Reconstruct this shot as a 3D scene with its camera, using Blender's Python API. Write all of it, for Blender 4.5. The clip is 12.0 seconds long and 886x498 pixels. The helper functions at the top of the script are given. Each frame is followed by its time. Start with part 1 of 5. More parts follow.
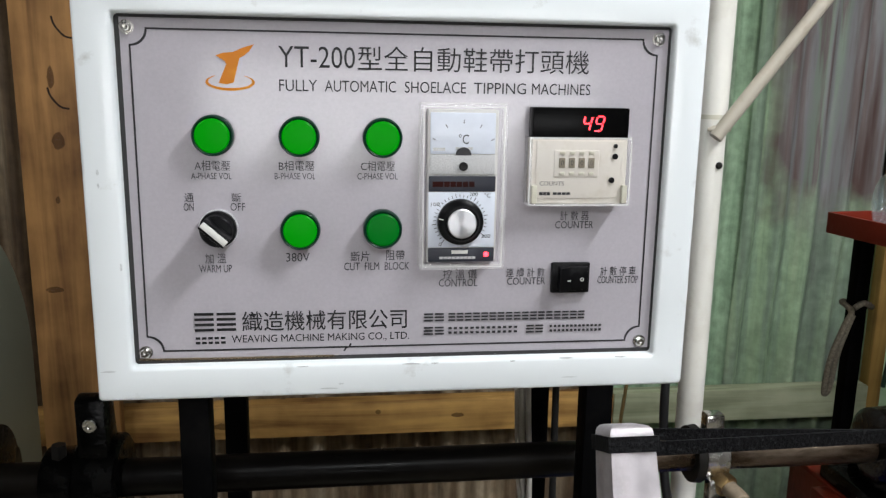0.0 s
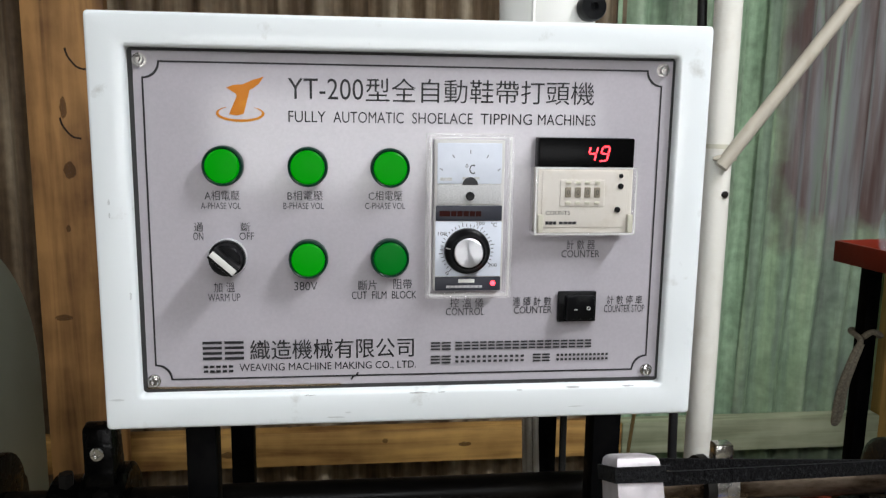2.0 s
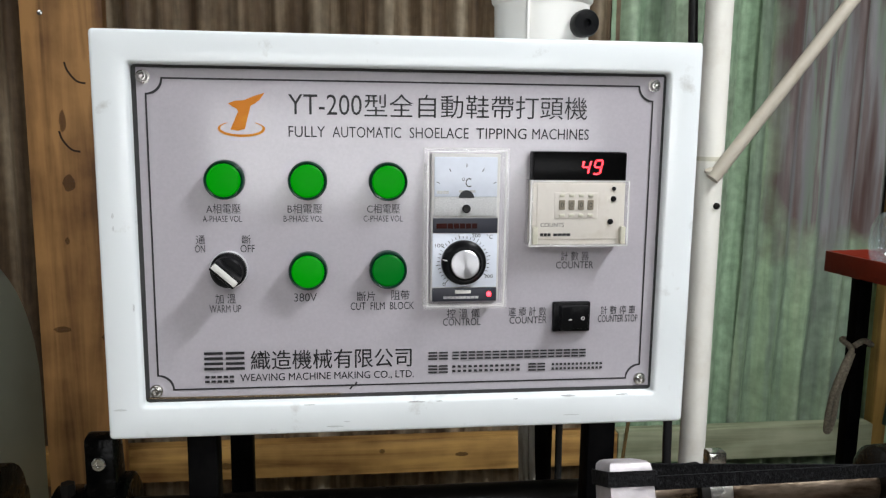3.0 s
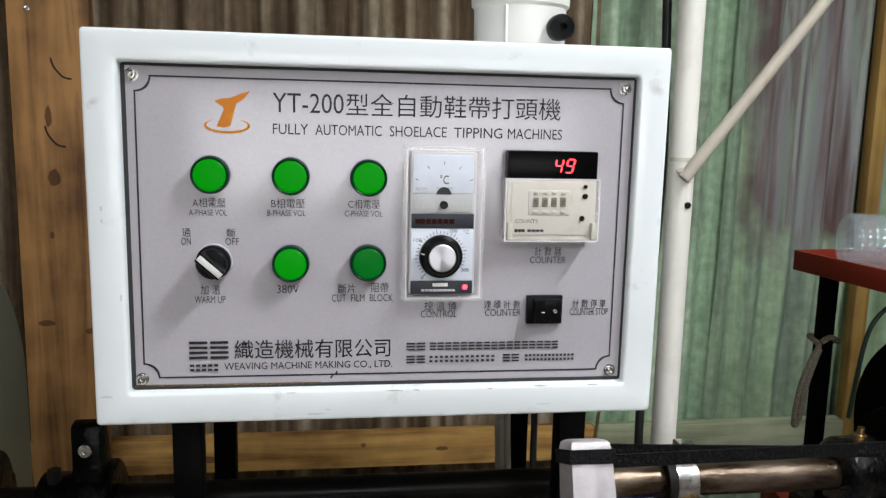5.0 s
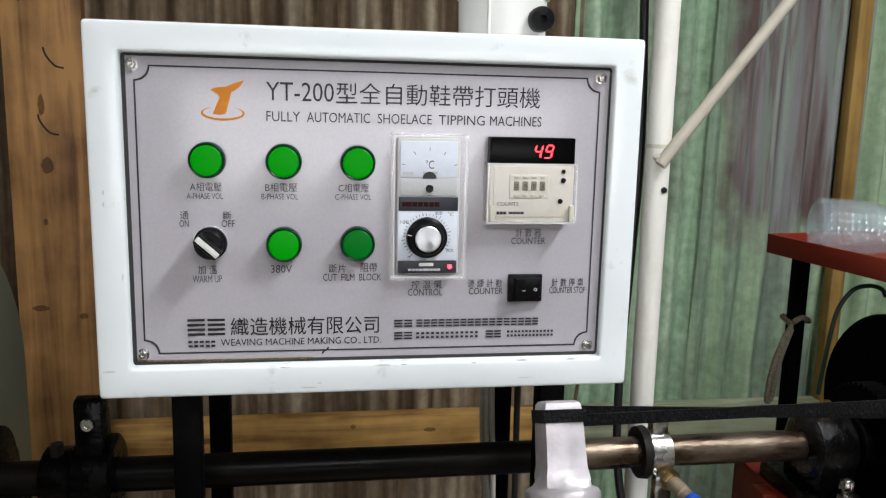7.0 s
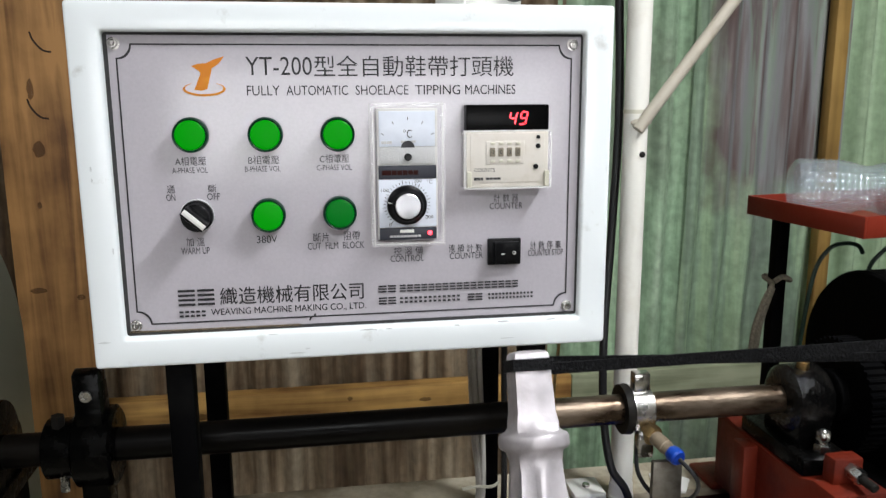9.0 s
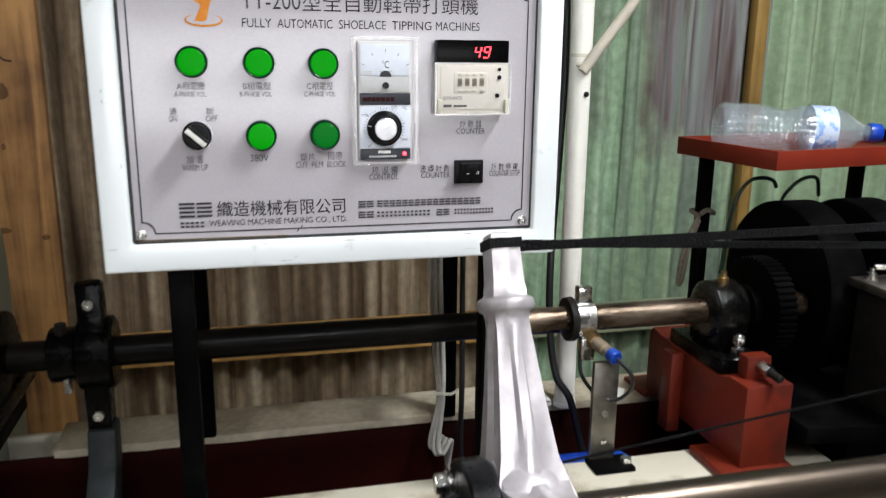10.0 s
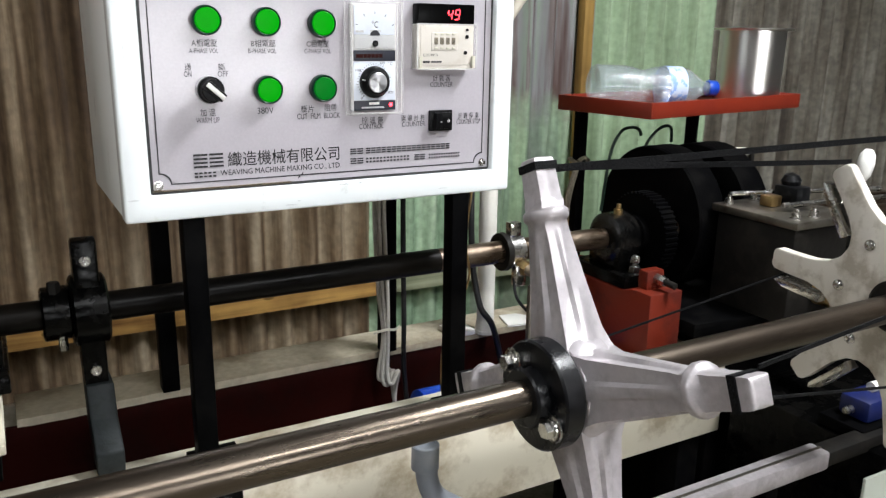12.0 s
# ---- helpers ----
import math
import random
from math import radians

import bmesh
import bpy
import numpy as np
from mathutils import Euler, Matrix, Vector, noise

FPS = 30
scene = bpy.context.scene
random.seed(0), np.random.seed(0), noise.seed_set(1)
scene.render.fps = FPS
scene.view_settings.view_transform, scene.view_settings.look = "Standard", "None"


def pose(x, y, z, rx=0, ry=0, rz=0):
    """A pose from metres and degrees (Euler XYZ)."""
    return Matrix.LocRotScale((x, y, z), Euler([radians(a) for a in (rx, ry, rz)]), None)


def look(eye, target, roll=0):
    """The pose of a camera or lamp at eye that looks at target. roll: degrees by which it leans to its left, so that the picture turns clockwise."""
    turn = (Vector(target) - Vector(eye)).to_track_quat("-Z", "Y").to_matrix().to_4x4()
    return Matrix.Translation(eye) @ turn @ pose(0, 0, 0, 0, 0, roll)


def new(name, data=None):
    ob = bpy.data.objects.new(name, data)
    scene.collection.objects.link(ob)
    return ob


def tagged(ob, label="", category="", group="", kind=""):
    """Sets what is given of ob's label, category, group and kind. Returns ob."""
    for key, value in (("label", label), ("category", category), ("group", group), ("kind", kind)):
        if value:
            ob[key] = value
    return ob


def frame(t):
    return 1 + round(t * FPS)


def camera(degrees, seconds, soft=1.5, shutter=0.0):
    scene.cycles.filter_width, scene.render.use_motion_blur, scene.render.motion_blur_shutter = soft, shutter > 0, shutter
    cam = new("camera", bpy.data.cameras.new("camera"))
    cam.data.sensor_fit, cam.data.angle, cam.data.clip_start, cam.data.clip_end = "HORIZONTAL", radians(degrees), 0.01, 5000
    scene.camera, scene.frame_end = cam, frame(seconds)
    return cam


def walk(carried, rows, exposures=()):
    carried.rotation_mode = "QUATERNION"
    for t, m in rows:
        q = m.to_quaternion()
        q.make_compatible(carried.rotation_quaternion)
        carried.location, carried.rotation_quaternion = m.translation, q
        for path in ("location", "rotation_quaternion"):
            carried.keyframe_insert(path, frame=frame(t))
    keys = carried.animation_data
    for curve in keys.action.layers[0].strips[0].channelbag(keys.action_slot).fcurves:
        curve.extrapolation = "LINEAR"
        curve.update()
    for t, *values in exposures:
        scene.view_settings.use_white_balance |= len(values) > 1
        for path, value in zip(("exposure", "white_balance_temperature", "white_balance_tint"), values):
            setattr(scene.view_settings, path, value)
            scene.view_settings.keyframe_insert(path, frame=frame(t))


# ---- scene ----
cam = camera(57.7, 12.0, soft=1.3, shutter=0.5)
PATH = [
    (0, (-0.048, -0.655, 1.46), (0.196, 1.289, 1.057), 0.9),
    (0.5, (-0.045, -0.655, 1.458), (0.213, 1.288, 1.061), 1.0),
    (1, (-0.045, -0.65, 1.456), (0.195, 1.295, 1.059), 1.2),
    (1.5, (-0.049, -0.651, 1.457), (0.163, 1.302, 1.085), 0.7),
    (2, (-0.048, -0.659, 1.462), (0.178, 1.3, 1.126), 0.8),
    (2.5, (-0.05, -0.667, 1.464), (0.181, 1.295, 1.15), 0.6),
    (4.5, (-0.051, -0.69, 1.467), (0.213, 1.268, 1.163), 1.4),
    (5, (-0.048, -0.7, 1.465), (0.226, 1.256, 1.155), 1.3),
    (5.5, (-0.046, -0.71, 1.461), (0.256, 1.24, 1.139), 1.3),
    (6, (-0.047, -0.729, 1.464), (0.268, 1.222, 1.159), 1.1),
    (6.5, (-0.051, -0.741, 1.464), (0.241, 1.212, 1.144), 1.0),
    (7, (-0.051, -0.739, 1.464), (0.252, 1.209, 1.128), 1.3),
    (9, (-0.038, -0.767, 1.458), (0.268, 1.171, 1.066), -0.3),
    (9.5, (-0.05, -0.801, 1.436), (0.336, 1.112, 1.001), 0.2),
    (10, (-0.096, -0.875, 1.429), (0.361, 1.013, 0.955), 0.6),
    (10.5, (-0.133, -0.947, 1.421), (0.308, 0.939, 0.923), 1.9),
    (11, (-0.185, -0.957, 1.411), (0.33, 0.908, 0.903), 1.9),
    (11.5, (-0.29, -0.934, 1.414), (0.504, 0.825, 0.892), -0.3),
    (12, (-0.366, -0.918, 1.408), (0.583, 0.764, 0.889), 0.9),
]
walk(cam, [(t, look(eye, target, roll)) for t, eye, target, roll in PATH],
     exposures=[(0, -0.11), (7.2, -0.06), (9.5, 0.11), (10.5, 0.25), (12, 0.46)])
# world: dim grey daylight that leaks into the workshop
world = bpy.data.worlds.new("workshop_world")
scene.world = world
world.use_nodes = True
world.node_tree.nodes["Background"].inputs[0].default_value = (0.75, 0.82, 0.9, 1)
world.node_tree.nodes["Background"].inputs[1].default_value = 0.02


def ceiling_lamp_light(name, x, y, z, w, d, watts, colour=(0.955, 0.985, 1.02)):
    la = bpy.data.lights.new(name, "AREA")
    la.shape, la.size, la.size_y, la.energy, la.color = "RECTANGLE", w, d, watts, colour
    ob = new(name, la)
    ob.location = (x, y, z)
    return ob


LAMPS = [(0.92, -0.66, 2.62, 0.20, 0.5, 36), (-1.75, -0.95, 2.80, 0.22, 0.6, 17), (0.3, -2.2, 2.80, 1.6, 0.25, 34)]
for lx, ly, lz, lw, ld, lp in LAMPS:
    ceiling_lamp_light("ceiling_light_lamp", lx, ly, lz, lw, ld, lp)

# ---- materials ----


def material(name, base, rough=0.5, metal=0.0, spots=None, spot_amount=0.0, spot_scale=6.0, grain=0.0, grain_scale=120.0,
             bump=0.0, bump_scale=200.0, stretch=(1, 1, 1), rough_var=0.0, emission=None, strength=0.0, transmission=0.0,
             ior=1.45, alpha=1.0, coat=0.0, spot_edge=(0.48, 0.62), spec=0.5):
    """A procedural paint, metal or stone: stains of a second colour at a large scale, grain at a fine one, and relief."""
    m = bpy.data.materials.new(name)
    m.use_nodes = True
    nt = m.node_tree
    b = nt.nodes["Principled BSDF"]
    b.inputs["Roughness"].default_value, b.inputs["Metallic"].default_value = rough, metal
    b.inputs["Transmission Weight"].default_value, b.inputs["IOR"].default_value = transmission, ior
    b.inputs["Alpha"].default_value, b.inputs["Coat Weight"].default_value = alpha, coat
    b.inputs["Base Color"].default_value, b.inputs["Specular IOR Level"].default_value = (*base, 1), spec
    if emission:
        b.inputs["Emission Color"].default_value, b.inputs["Emission Strength"].default_value = (*emission, 1), strength
    co = nt.nodes.new("ShaderNodeTexCoord")
    mp = nt.nodes.new("ShaderNodeMapping")
    mp.inputs["Scale"].default_value = stretch
    nt.links.new(co.outputs["Object"], mp.inputs["Vector"])
    last = None
    if spots and spot_amount > 0:
        n = nt.nodes.new("ShaderNodeTexNoise")
        n.inputs["Scale"].default_value, n.inputs["Detail"].default_value, n.inputs["Roughness"].default_value = spot_scale, 8, 0.65
        r = nt.nodes.new("ShaderNodeMapRange")
        r.inputs["From Min"].default_value, r.inputs["From Max"].default_value = spot_edge
        r.inputs["To Max"].default_value = spot_amount
        mx = nt.nodes.new("ShaderNodeMix")
        mx.data_type = "RGBA"
        mx.inputs["A"].default_value, mx.inputs["B"].default_value = (*base, 1), (*spots, 1)
        nt.links.new(mp.outputs[0], n.inputs["Vector"])
        nt.links.new(n.outputs["Fac"], r.inputs["Value"])
        nt.links.new(r.outputs[0], mx.inputs["Factor"])
        last = mx.outputs["Result"]
        if rough_var:
            rr = nt.nodes.new("ShaderNodeMapRange")
            rr.inputs["To Min"].default_value, rr.inputs["To Max"].default_value = max(0.03, rough - rough_var), min(1, rough + rough_var)
            rr.inputs["From Min"].default_value, rr.inputs["From Max"].default_value = 0.3, 0.7
            nt.links.new(n.outputs["Fac"], rr.inputs["Value"])
            nt.links.new(rr.outputs[0], b.inputs["Roughness"])
    if grain:
        g = nt.nodes.new("ShaderNodeTexNoise")
        g.inputs["Scale"].default_value, g.inputs["Detail"].default_value = grain_scale, 5
        nt.links.new(mp.outputs[0], g.inputs["Vector"])
        r = nt.nodes.new("ShaderNodeMapRange")
        r.inputs["From Min"].default_value, r.inputs["From Max"].default_value = 0.3, 0.7
        r.inputs["To Min"].default_value, r.inputs["To Max"].default_value = 1 - grain, 1 + grain
        nt.links.new(g.outputs["Fac"], r.inputs["Value"])
        v = nt.nodes.new("ShaderNodeVectorMath")
        v.operation = "SCALE"
        if last:
            nt.links.new(last, v.inputs[0])
        else:
            v.inputs[0].default_value = base
        nt.links.new(r.outputs[0], v.inputs["Scale"])
        last = v.outputs[0]
    if last:
        nt.links.new(last, b.inputs["Base Color"])
    if bump:
        n = nt.nodes.new("ShaderNodeTexNoise")
        n.inputs["Scale"].default_value, n.inputs["Detail"].default_value = bump_scale, 6
        nt.links.new(mp.outputs[0], n.inputs["Vector"])
        bp = nt.nodes.new("ShaderNodeBump")
        bp.inputs["Strength"].default_value, bp.inputs["Distance"].default_value = bump, 0.002
        nt.links.new(n.outputs["Fac"], bp.inputs["Height"])
        nt.links.new(bp.outputs[0], b.inputs["Normal"])
    return m


def streaked(name, stops, streak_scale=7.0, rough=0.75, bump=0.3, blot=None, blot_amount=0.0, blot_scale=3.0, blot_edge=(0.5, 0.6), fine=(0.55, 1.35)):
    """Weathered sheet metal or boards: tall streaks through a colour ramp, blotches and fine grime."""
    m = bpy.data.materials.new(name)
    m.use_nodes = True
    nt = m.node_tree
    b = nt.nodes["Principled BSDF"]
    b.inputs["Roughness"].default_value = rough
    co = nt.nodes.new("ShaderNodeTexCoord")
    mp = nt.nodes.new("ShaderNodeMapping")
    mp.inputs["Scale"].default_value = (1, 1, 0.09)
    nt.links.new(co.outputs["Object"], mp.inputs["Vector"])
    n = nt.nodes.new("ShaderNodeTexNoise")
    n.inputs["Scale"].default_value, n.inputs["Detail"].default_value, n.inputs["Roughness"].default_value = streak_scale, 7, 0.6
    nt.links.new(mp.outputs[0], n.inputs["Vector"])
    ramp = nt.nodes.new("ShaderNodeValToRGB")
    els = ramp.color_ramp.elements
    while len(els) < len(stops):
        els.new(0.5)
    for e, (p, c) in zip(els, stops):
        e.position, e.color = p, (*c, 1)
    nt.links.new(n.outputs["Fac"], ramp.inputs[0])
    last = ramp.outputs[0]
    if blot:
        n2 = nt.nodes.new("ShaderNodeTexNoise")
        n2.inputs["Scale"].default_value, n2.inputs["Detail"].default_value = blot_scale, 9
        mp2 = nt.nodes.new("ShaderNodeMapping")
        mp2.inputs["Scale"].default_value = (1, 1, 0.45)
        nt.links.new(co.outputs["Object"], mp2.inputs["Vector"])
        nt.links.new(mp2.outputs[0], n2.inputs["Vector"])
        r = nt.nodes.new("ShaderNodeMapRange")
        r.inputs["From Min"].default_value, r.inputs["From Max"].default_value = blot_edge
        r.inputs["To Max"].default_value = blot_amount
        nt.links.new(n2.outputs["Fac"], r.inputs["Value"])
        mx = nt.nodes.new("ShaderNodeMix")
        mx.data_type = "RGBA"
        mx.inputs["B"].default_value = (*blot, 1)
        nt.links.new(last, mx.inputs["A"])
        nt.links.new(r.outputs[0], mx.inputs["Factor"])
        last = mx.outputs["Result"]
    g = nt.nodes.new("ShaderNodeTexNoise")
    g.inputs["Scale"].default_value, g.inputs["Detail"].default_value = 45, 8
    nt.links.new(co.outputs["Object"], g.inputs["Vector"])
    r = nt.nodes.new("ShaderNodeMapRange")
    r.inputs["From Min"].default_value, r.inputs["From Max"].default_value = 0.25, 0.75
    r.inputs["To Min"].default_value, r.inputs["To Max"].default_value = fine
    nt.links.new(g.outputs["Fac"], r.inputs["Value"])
    v = nt.nodes.new("ShaderNodeVectorMath")
    v.operation = "SCALE"
    nt.links.new(last, v.inputs[0])
    nt.links.new(r.outputs[0], v.inputs["Scale"])
    nt.links.new(v.outputs[0], b.inputs["Base Color"])
    bp = nt.nodes.new("ShaderNodeBump")
    bp.inputs["Strength"].default_value, bp.inputs["Distance"].default_value = bump, 0.003
    nt.links.new(g.outputs["Fac"], bp.inputs["Height"])
    nt.links.new(bp.outputs[0], b.inputs["Normal"])
    return m


def timber(name, dark, light, along="Z", scale=9.0, knots=0.0):
    m = bpy.data.materials.new(name)
    m.use_nodes = True
    nt = m.node_tree
    b = nt.nodes["Principled BSDF"]
    b.inputs["Roughness"].default_value = 0.7
    co = nt.nodes.new("ShaderNodeTexCoord")
    mp = nt.nodes.new("ShaderNodeMapping")
    s = {"X": (0.06, 1, 1), "Z": (1, 1, 0.06)}[along]
    mp.inputs["Scale"].default_value = s
    nt.links.new(co.outputs["Object"], mp.inputs["Vector"])
    n = nt.nodes.new("ShaderNodeTexNoise")
    n.inputs["Scale"].default_value, n.inputs["Detail"].default_value, n.inputs["Distortion"].default_value = scale * 4, 8, 0.8
    nt.links.new(mp.outputs[0], n.inputs["Vector"])
    n2 = nt.nodes.new("ShaderNodeTexNoise")
    n2.inputs["Scale"].default_value, n2.inputs["Detail"].default_value = 9, 6
    nt.links.new(co.outputs["Object"], n2.inputs["Vector"])
    ad = nt.nodes.new("ShaderNodeMath")
    ad.operation = "MULTIPLY_ADD"
    ad.inputs[1].default_value = 0.45
    nt.links.new(n2.outputs["Fac"], ad.inputs[0])
    sc = nt.nodes.new("ShaderNodeMath")
    sc.operation = "MULTIPLY"
    sc.inputs[1].default_value = 0.6
    nt.links.new(n.outputs["Fac"], sc.inputs[0])
    nt.links.new(sc.outputs[0], ad.inputs[2])
    ramp = nt.nodes.new("ShaderNodeValToRGB")
    ramp.color_ramp.elements[0].position, ramp.color_ramp.elements[0].color = 0.38, (*dark, 1)
    ramp.color_ramp.elements[1].position, ramp.color_ramp.elements[1].color = 0.62, (*light, 1)
    nt.links.new(ad.outputs[0], ramp.inputs[0])
    nt.links.new(ramp.outputs[0], b.inputs["Base Color"])
    bp = nt.nodes.new("ShaderNodeBump")
    bp.inputs["Strength"].default_value, bp.inputs["Distance"].default_value = 0.35, 0.002
    nt.links.new(n.outputs["Fac"], bp.inputs["Height"])
    nt.links.new(bp.outputs[0], b.inputs["Normal"])
    return m


WHITE_ENAMEL = material("white_enamel", (0.81, 0.85, 0.86), 0.22, spots=(0.33, 0.31, 0.26), spot_amount=0.5, spot_scale=24, spot_edge=(0.60, 0.74), bump=0.04, bump_scale=90, coat=0.2)
PANEL = material("panel_film", (0.450, 0.424, 0.455), 0.11, spots=(0.425, 0.402, 0.432), spot_amount=0.5, spot_scale=5, grain=0.03, grain_scale=400)
INK = material("black_ink", (0.012, 0.012, 0.014), 0.45)
GREY_INK = material("grey_ink", (0.022, 0.022, 0.025), 0.5)
GRIME = material("brown_grime", (0.20, 0.16, 0.11), 0.7, alpha=0.2, spots=(0.10, 0.08, 0.06), spot_amount=0.8, spot_scale=300)
STAIN = material("brown_stain", (0.22, 0.15, 0.07), 0.7, alpha=0.6, spots=(0.10, 0.07, 0.035), spot_amount=0.8, spot_scale=200)
ORANGE = material("orange_print", (0.58, 0.19, 0.005), 0.5, spots=(0.66, 0.26, 0.012), spot_amount=0.8, spot_scale=30)
DARK_GASKET = material("dark_gap", (0.03, 0.03, 0.03), 0.7)
GREEN_LENS = material("green_lens", (0.0, 0.10, 0.002), 0.35, spec=0.08, emission=(0.0, 0.42, 0.0), strength=0.52)
GREEN_DIM = material("green_lens_dim", (0.0, 0.085, 0.008), 0.35, spec=0.08, emission=(0.0, 0.22, 0.008), strength=0.35)
GREEN_BEZEL = material("green_bezel", (0.001, 0.026, 0.014), 0.32, spec=0.3)
BLACK_PLASTIC = material("black_plastic", (0.004, 0.004, 0.0045), 0.36, spec=0.15, spots=(0.03, 0.03, 0.03), spot_amount=0.5, spot_scale=40)
BLACK_PAINT = material("black_paint", (0.0014, 0.0014, 0.0016), 0.55, spec=0.025, spots=(0.0042, 0.004, 0.0038), spot_amount=0.7, spot_scale=18, bump=0.25, bump_scale=120, rough_var=0.15)
BLACK_GREASE = material("greasy_black", (0.0013, 0.0013, 0.0013), 0.25, spec=0.10, spots=(0.004, 0.0037, 0.0032), spot_amount=0.8, spot_scale=25, bump=0.5, bump_scale=90, rough_var=0.2)
FLANGE_BLACK = material("blackened_steel", (0.003, 0.0032, 0.004), 0.3, spec=0.35, spots=(0.009, 0.009, 0.010), spot_amount=0.6, spot_scale=30, rough_var=0.1, bump=0.1, bump_scale=150)
LINK_GREY = material("dark_grey_steel", (0.018, 0.022, 0.023), 0.5, spec=0.2, spots=(0.008, 0.009, 0.009), spot_amount=0.7, spot_scale=30, bump=0.2)
WET_GREASE = material("wet_black_grease", (0.002, 0.002, 0.002), 0.16, spec=0.42, spots=(0.010, 0.009, 0.008), spot_amount=0.8, spot_scale=30, bump=1.0, bump_scale=150, rough_var=0.1)
WHITE_PLASTIC = material("white_plastic", (0.75, 0.74, 0.70), 0.4)
CREAM_PLASTIC = material("cream_plastic", (0.56, 0.54, 0.44), 0.35, spots=(0.5, 0.46, 0.34), spot_amount=0.35, spot_scale=40)
CLEAR = material("clear_plastic", (0.78, 0.77, 0.76), 0.10, alpha=0.16, spec=0.8)
CLEAR_EDGE = material("clear_plastic_edge", (0.80, 0.79, 0.77), 0.15, alpha=0.55, spec=0.8)
GREY_WHITE = material("grey_white_plastic", (0.60, 0.59, 0.57), 0.35, spots=(0.52, 0.50, 0.46), spot_amount=0.4, spot_scale=50)
METER_FACE = material("meter_face", (0.68, 0.72, 0.80), 0.25, grain=0.03)
METER_GREY = material("meter_grey", (0.50, 0.50, 0.50), 0.4, grain=0.2, grain_scale=900)
BAND = material("dark_band", (0.022, 0.024, 0.035), 0.4)
BRUSHED = material("brushed_steel", (0.75, 0.75, 0.76), 0.4, 0.55, grain=0.25, grain_scale=60)
SPUN = material("spun_metal", (0.55, 0.55, 0.57), 0.34, 1.0)
SPUN.node_tree.nodes["Principled BSDF"].inputs["Anisotropic"].default_value = 0.85
_tan = SPUN.node_tree.nodes.new("ShaderNodeTangent")
_tan.direction_type, _tan.axis = "RADIAL", "Y"
SPUN.node_tree.links.new(_tan.outputs[0], SPUN.node_tree.nodes["Principled BSDF"].inputs["Tangent"])
COUNTER_BODY = material("dull_counter_plastic", (0.64, 0.60, 0.54), 0.4, spots=(0.54, 0.49, 0.41), spot_amount=0.5, spot_scale=50)
DISPLAY = material("display_black", (0.002, 0.002, 0.002), 0.25, spec=0.08)
WHEEL = material("digit_wheel_plastic", (0.22, 0.19, 0.14), 0.4)
HOSE_GREEN = material("dark_green_hose", (0.012, 0.03, 0.020), 0.4)
STEEL = material("bright_steel", (0.58, 0.57, 0.55), 0.25, 1.0, spots=(0.3, 0.27, 0.23), spot_amount=0.5, spot_scale=30, bump=0.1, bump_scale=300, rough_var=0.12)
SHAFT_STEEL = material("worn_shaft_steel", (0.118, 0.096, 0.076), 0.33, 0.95, spots=(0.040, 0.028, 0.019), spot_amount=0.85, spot_scale=26, stretch=(0.14, 1, 1), bump=0.12, bump_scale=160, rough_var=0.14, spot_edge=(0.42, 0.66))
SHAFT_BROWN = material("oiled_brown_shaft", (0.060, 0.040, 0.025), 0.30, 0.85, spots=(0.20, 0.155, 0.115), spot_amount=0.85, spot_scale=26, stretch=(0.35, 1, 1), bump=0.55, bump_scale=150, rough_var=0.15)
SHAFT_DARK = material("dark_shaft", (0.0035, 0.003, 0.0027), 0.36, spec=0.10, spots=(0.010, 0.008, 0.006), spot_amount=0.8, spot_scale=18, stretch=(0.3, 1, 1), bump=0.15, bump_scale=120, rough_var=0.15)
ALUMINIUM = material("cast_aluminium", (0.50, 0.468, 0.485), 0.42, 0.45, spots=(0.33, 0.30, 0.30), spot_amount=0.6, spot_scale=22, bump=0.12, bump_scale=220, grain=0.08, rough_var=0.12)
WHITE_CAST = material("white_painted_casting", (0.66, 0.62, 0.55), 0.42, spots=(0.30, 0.25, 0.18), spot_amount=0.65, spot_scale=22, bump=0.2, bump_scale=140)
RED_PAINT = material("red_oxide_paint", (0.13, 0.015, 0.006), 0.5, spec=0.25, spots=(0.055, 0.010, 0.007), spot_amount=0.75, spot_scale=11, bump=0.25, bump_scale=110, rough_var=0.12)
MAROON = material("maroon_primer", (0.025, 0.0028, 0.0017), 0.6, spec=0.15, spots=(0.016, 0.004, 0.003), spot_amount=0.8, spot_scale=8, bump=0.3, bump_scale=80)
TRAY_RED = material("red_tray_paint", (0.17, 0.019, 0.008), 0.4, spec=0.35, spots=(0.15, 0.016, 0.009), spot_amount=0.6, spot_scale=14, bump=0.15, bump_scale=120)
BEIGE_PAINT = material("cream_bed_paint", (0.62, 0.58, 0.47), 0.45, spots=(0.30, 0.24, 0.155), spot_amount=0.8, spot_scale=9, bump=0.1, bump_scale=60)
PIPE_PAINT = material("cream_pipe_paint", (0.74, 0.72, 0.66), 0.38, spots=(0.50, 0.44, 0.34), spot_amount=0.4, spot_scale=12, spot_edge=(0.52, 0.7), bump=0.08)
RIM_PAINT = material("dusty_rim_paint", (0.46, 0.41, 0.31), 0.55, spots=(0.24, 0.19, 0.125), spot_amount=0.8, spot_scale=6, grain=0.12, grain_scale=90, bump=0.15, bump_scale=60)
BAR_PAINT = material("grubby_cream_bar", (0.42, 0.38, 0.31), 0.5, spots=(0.33, 0.28, 0.21), spot_amount=0.6, spot_scale=18)
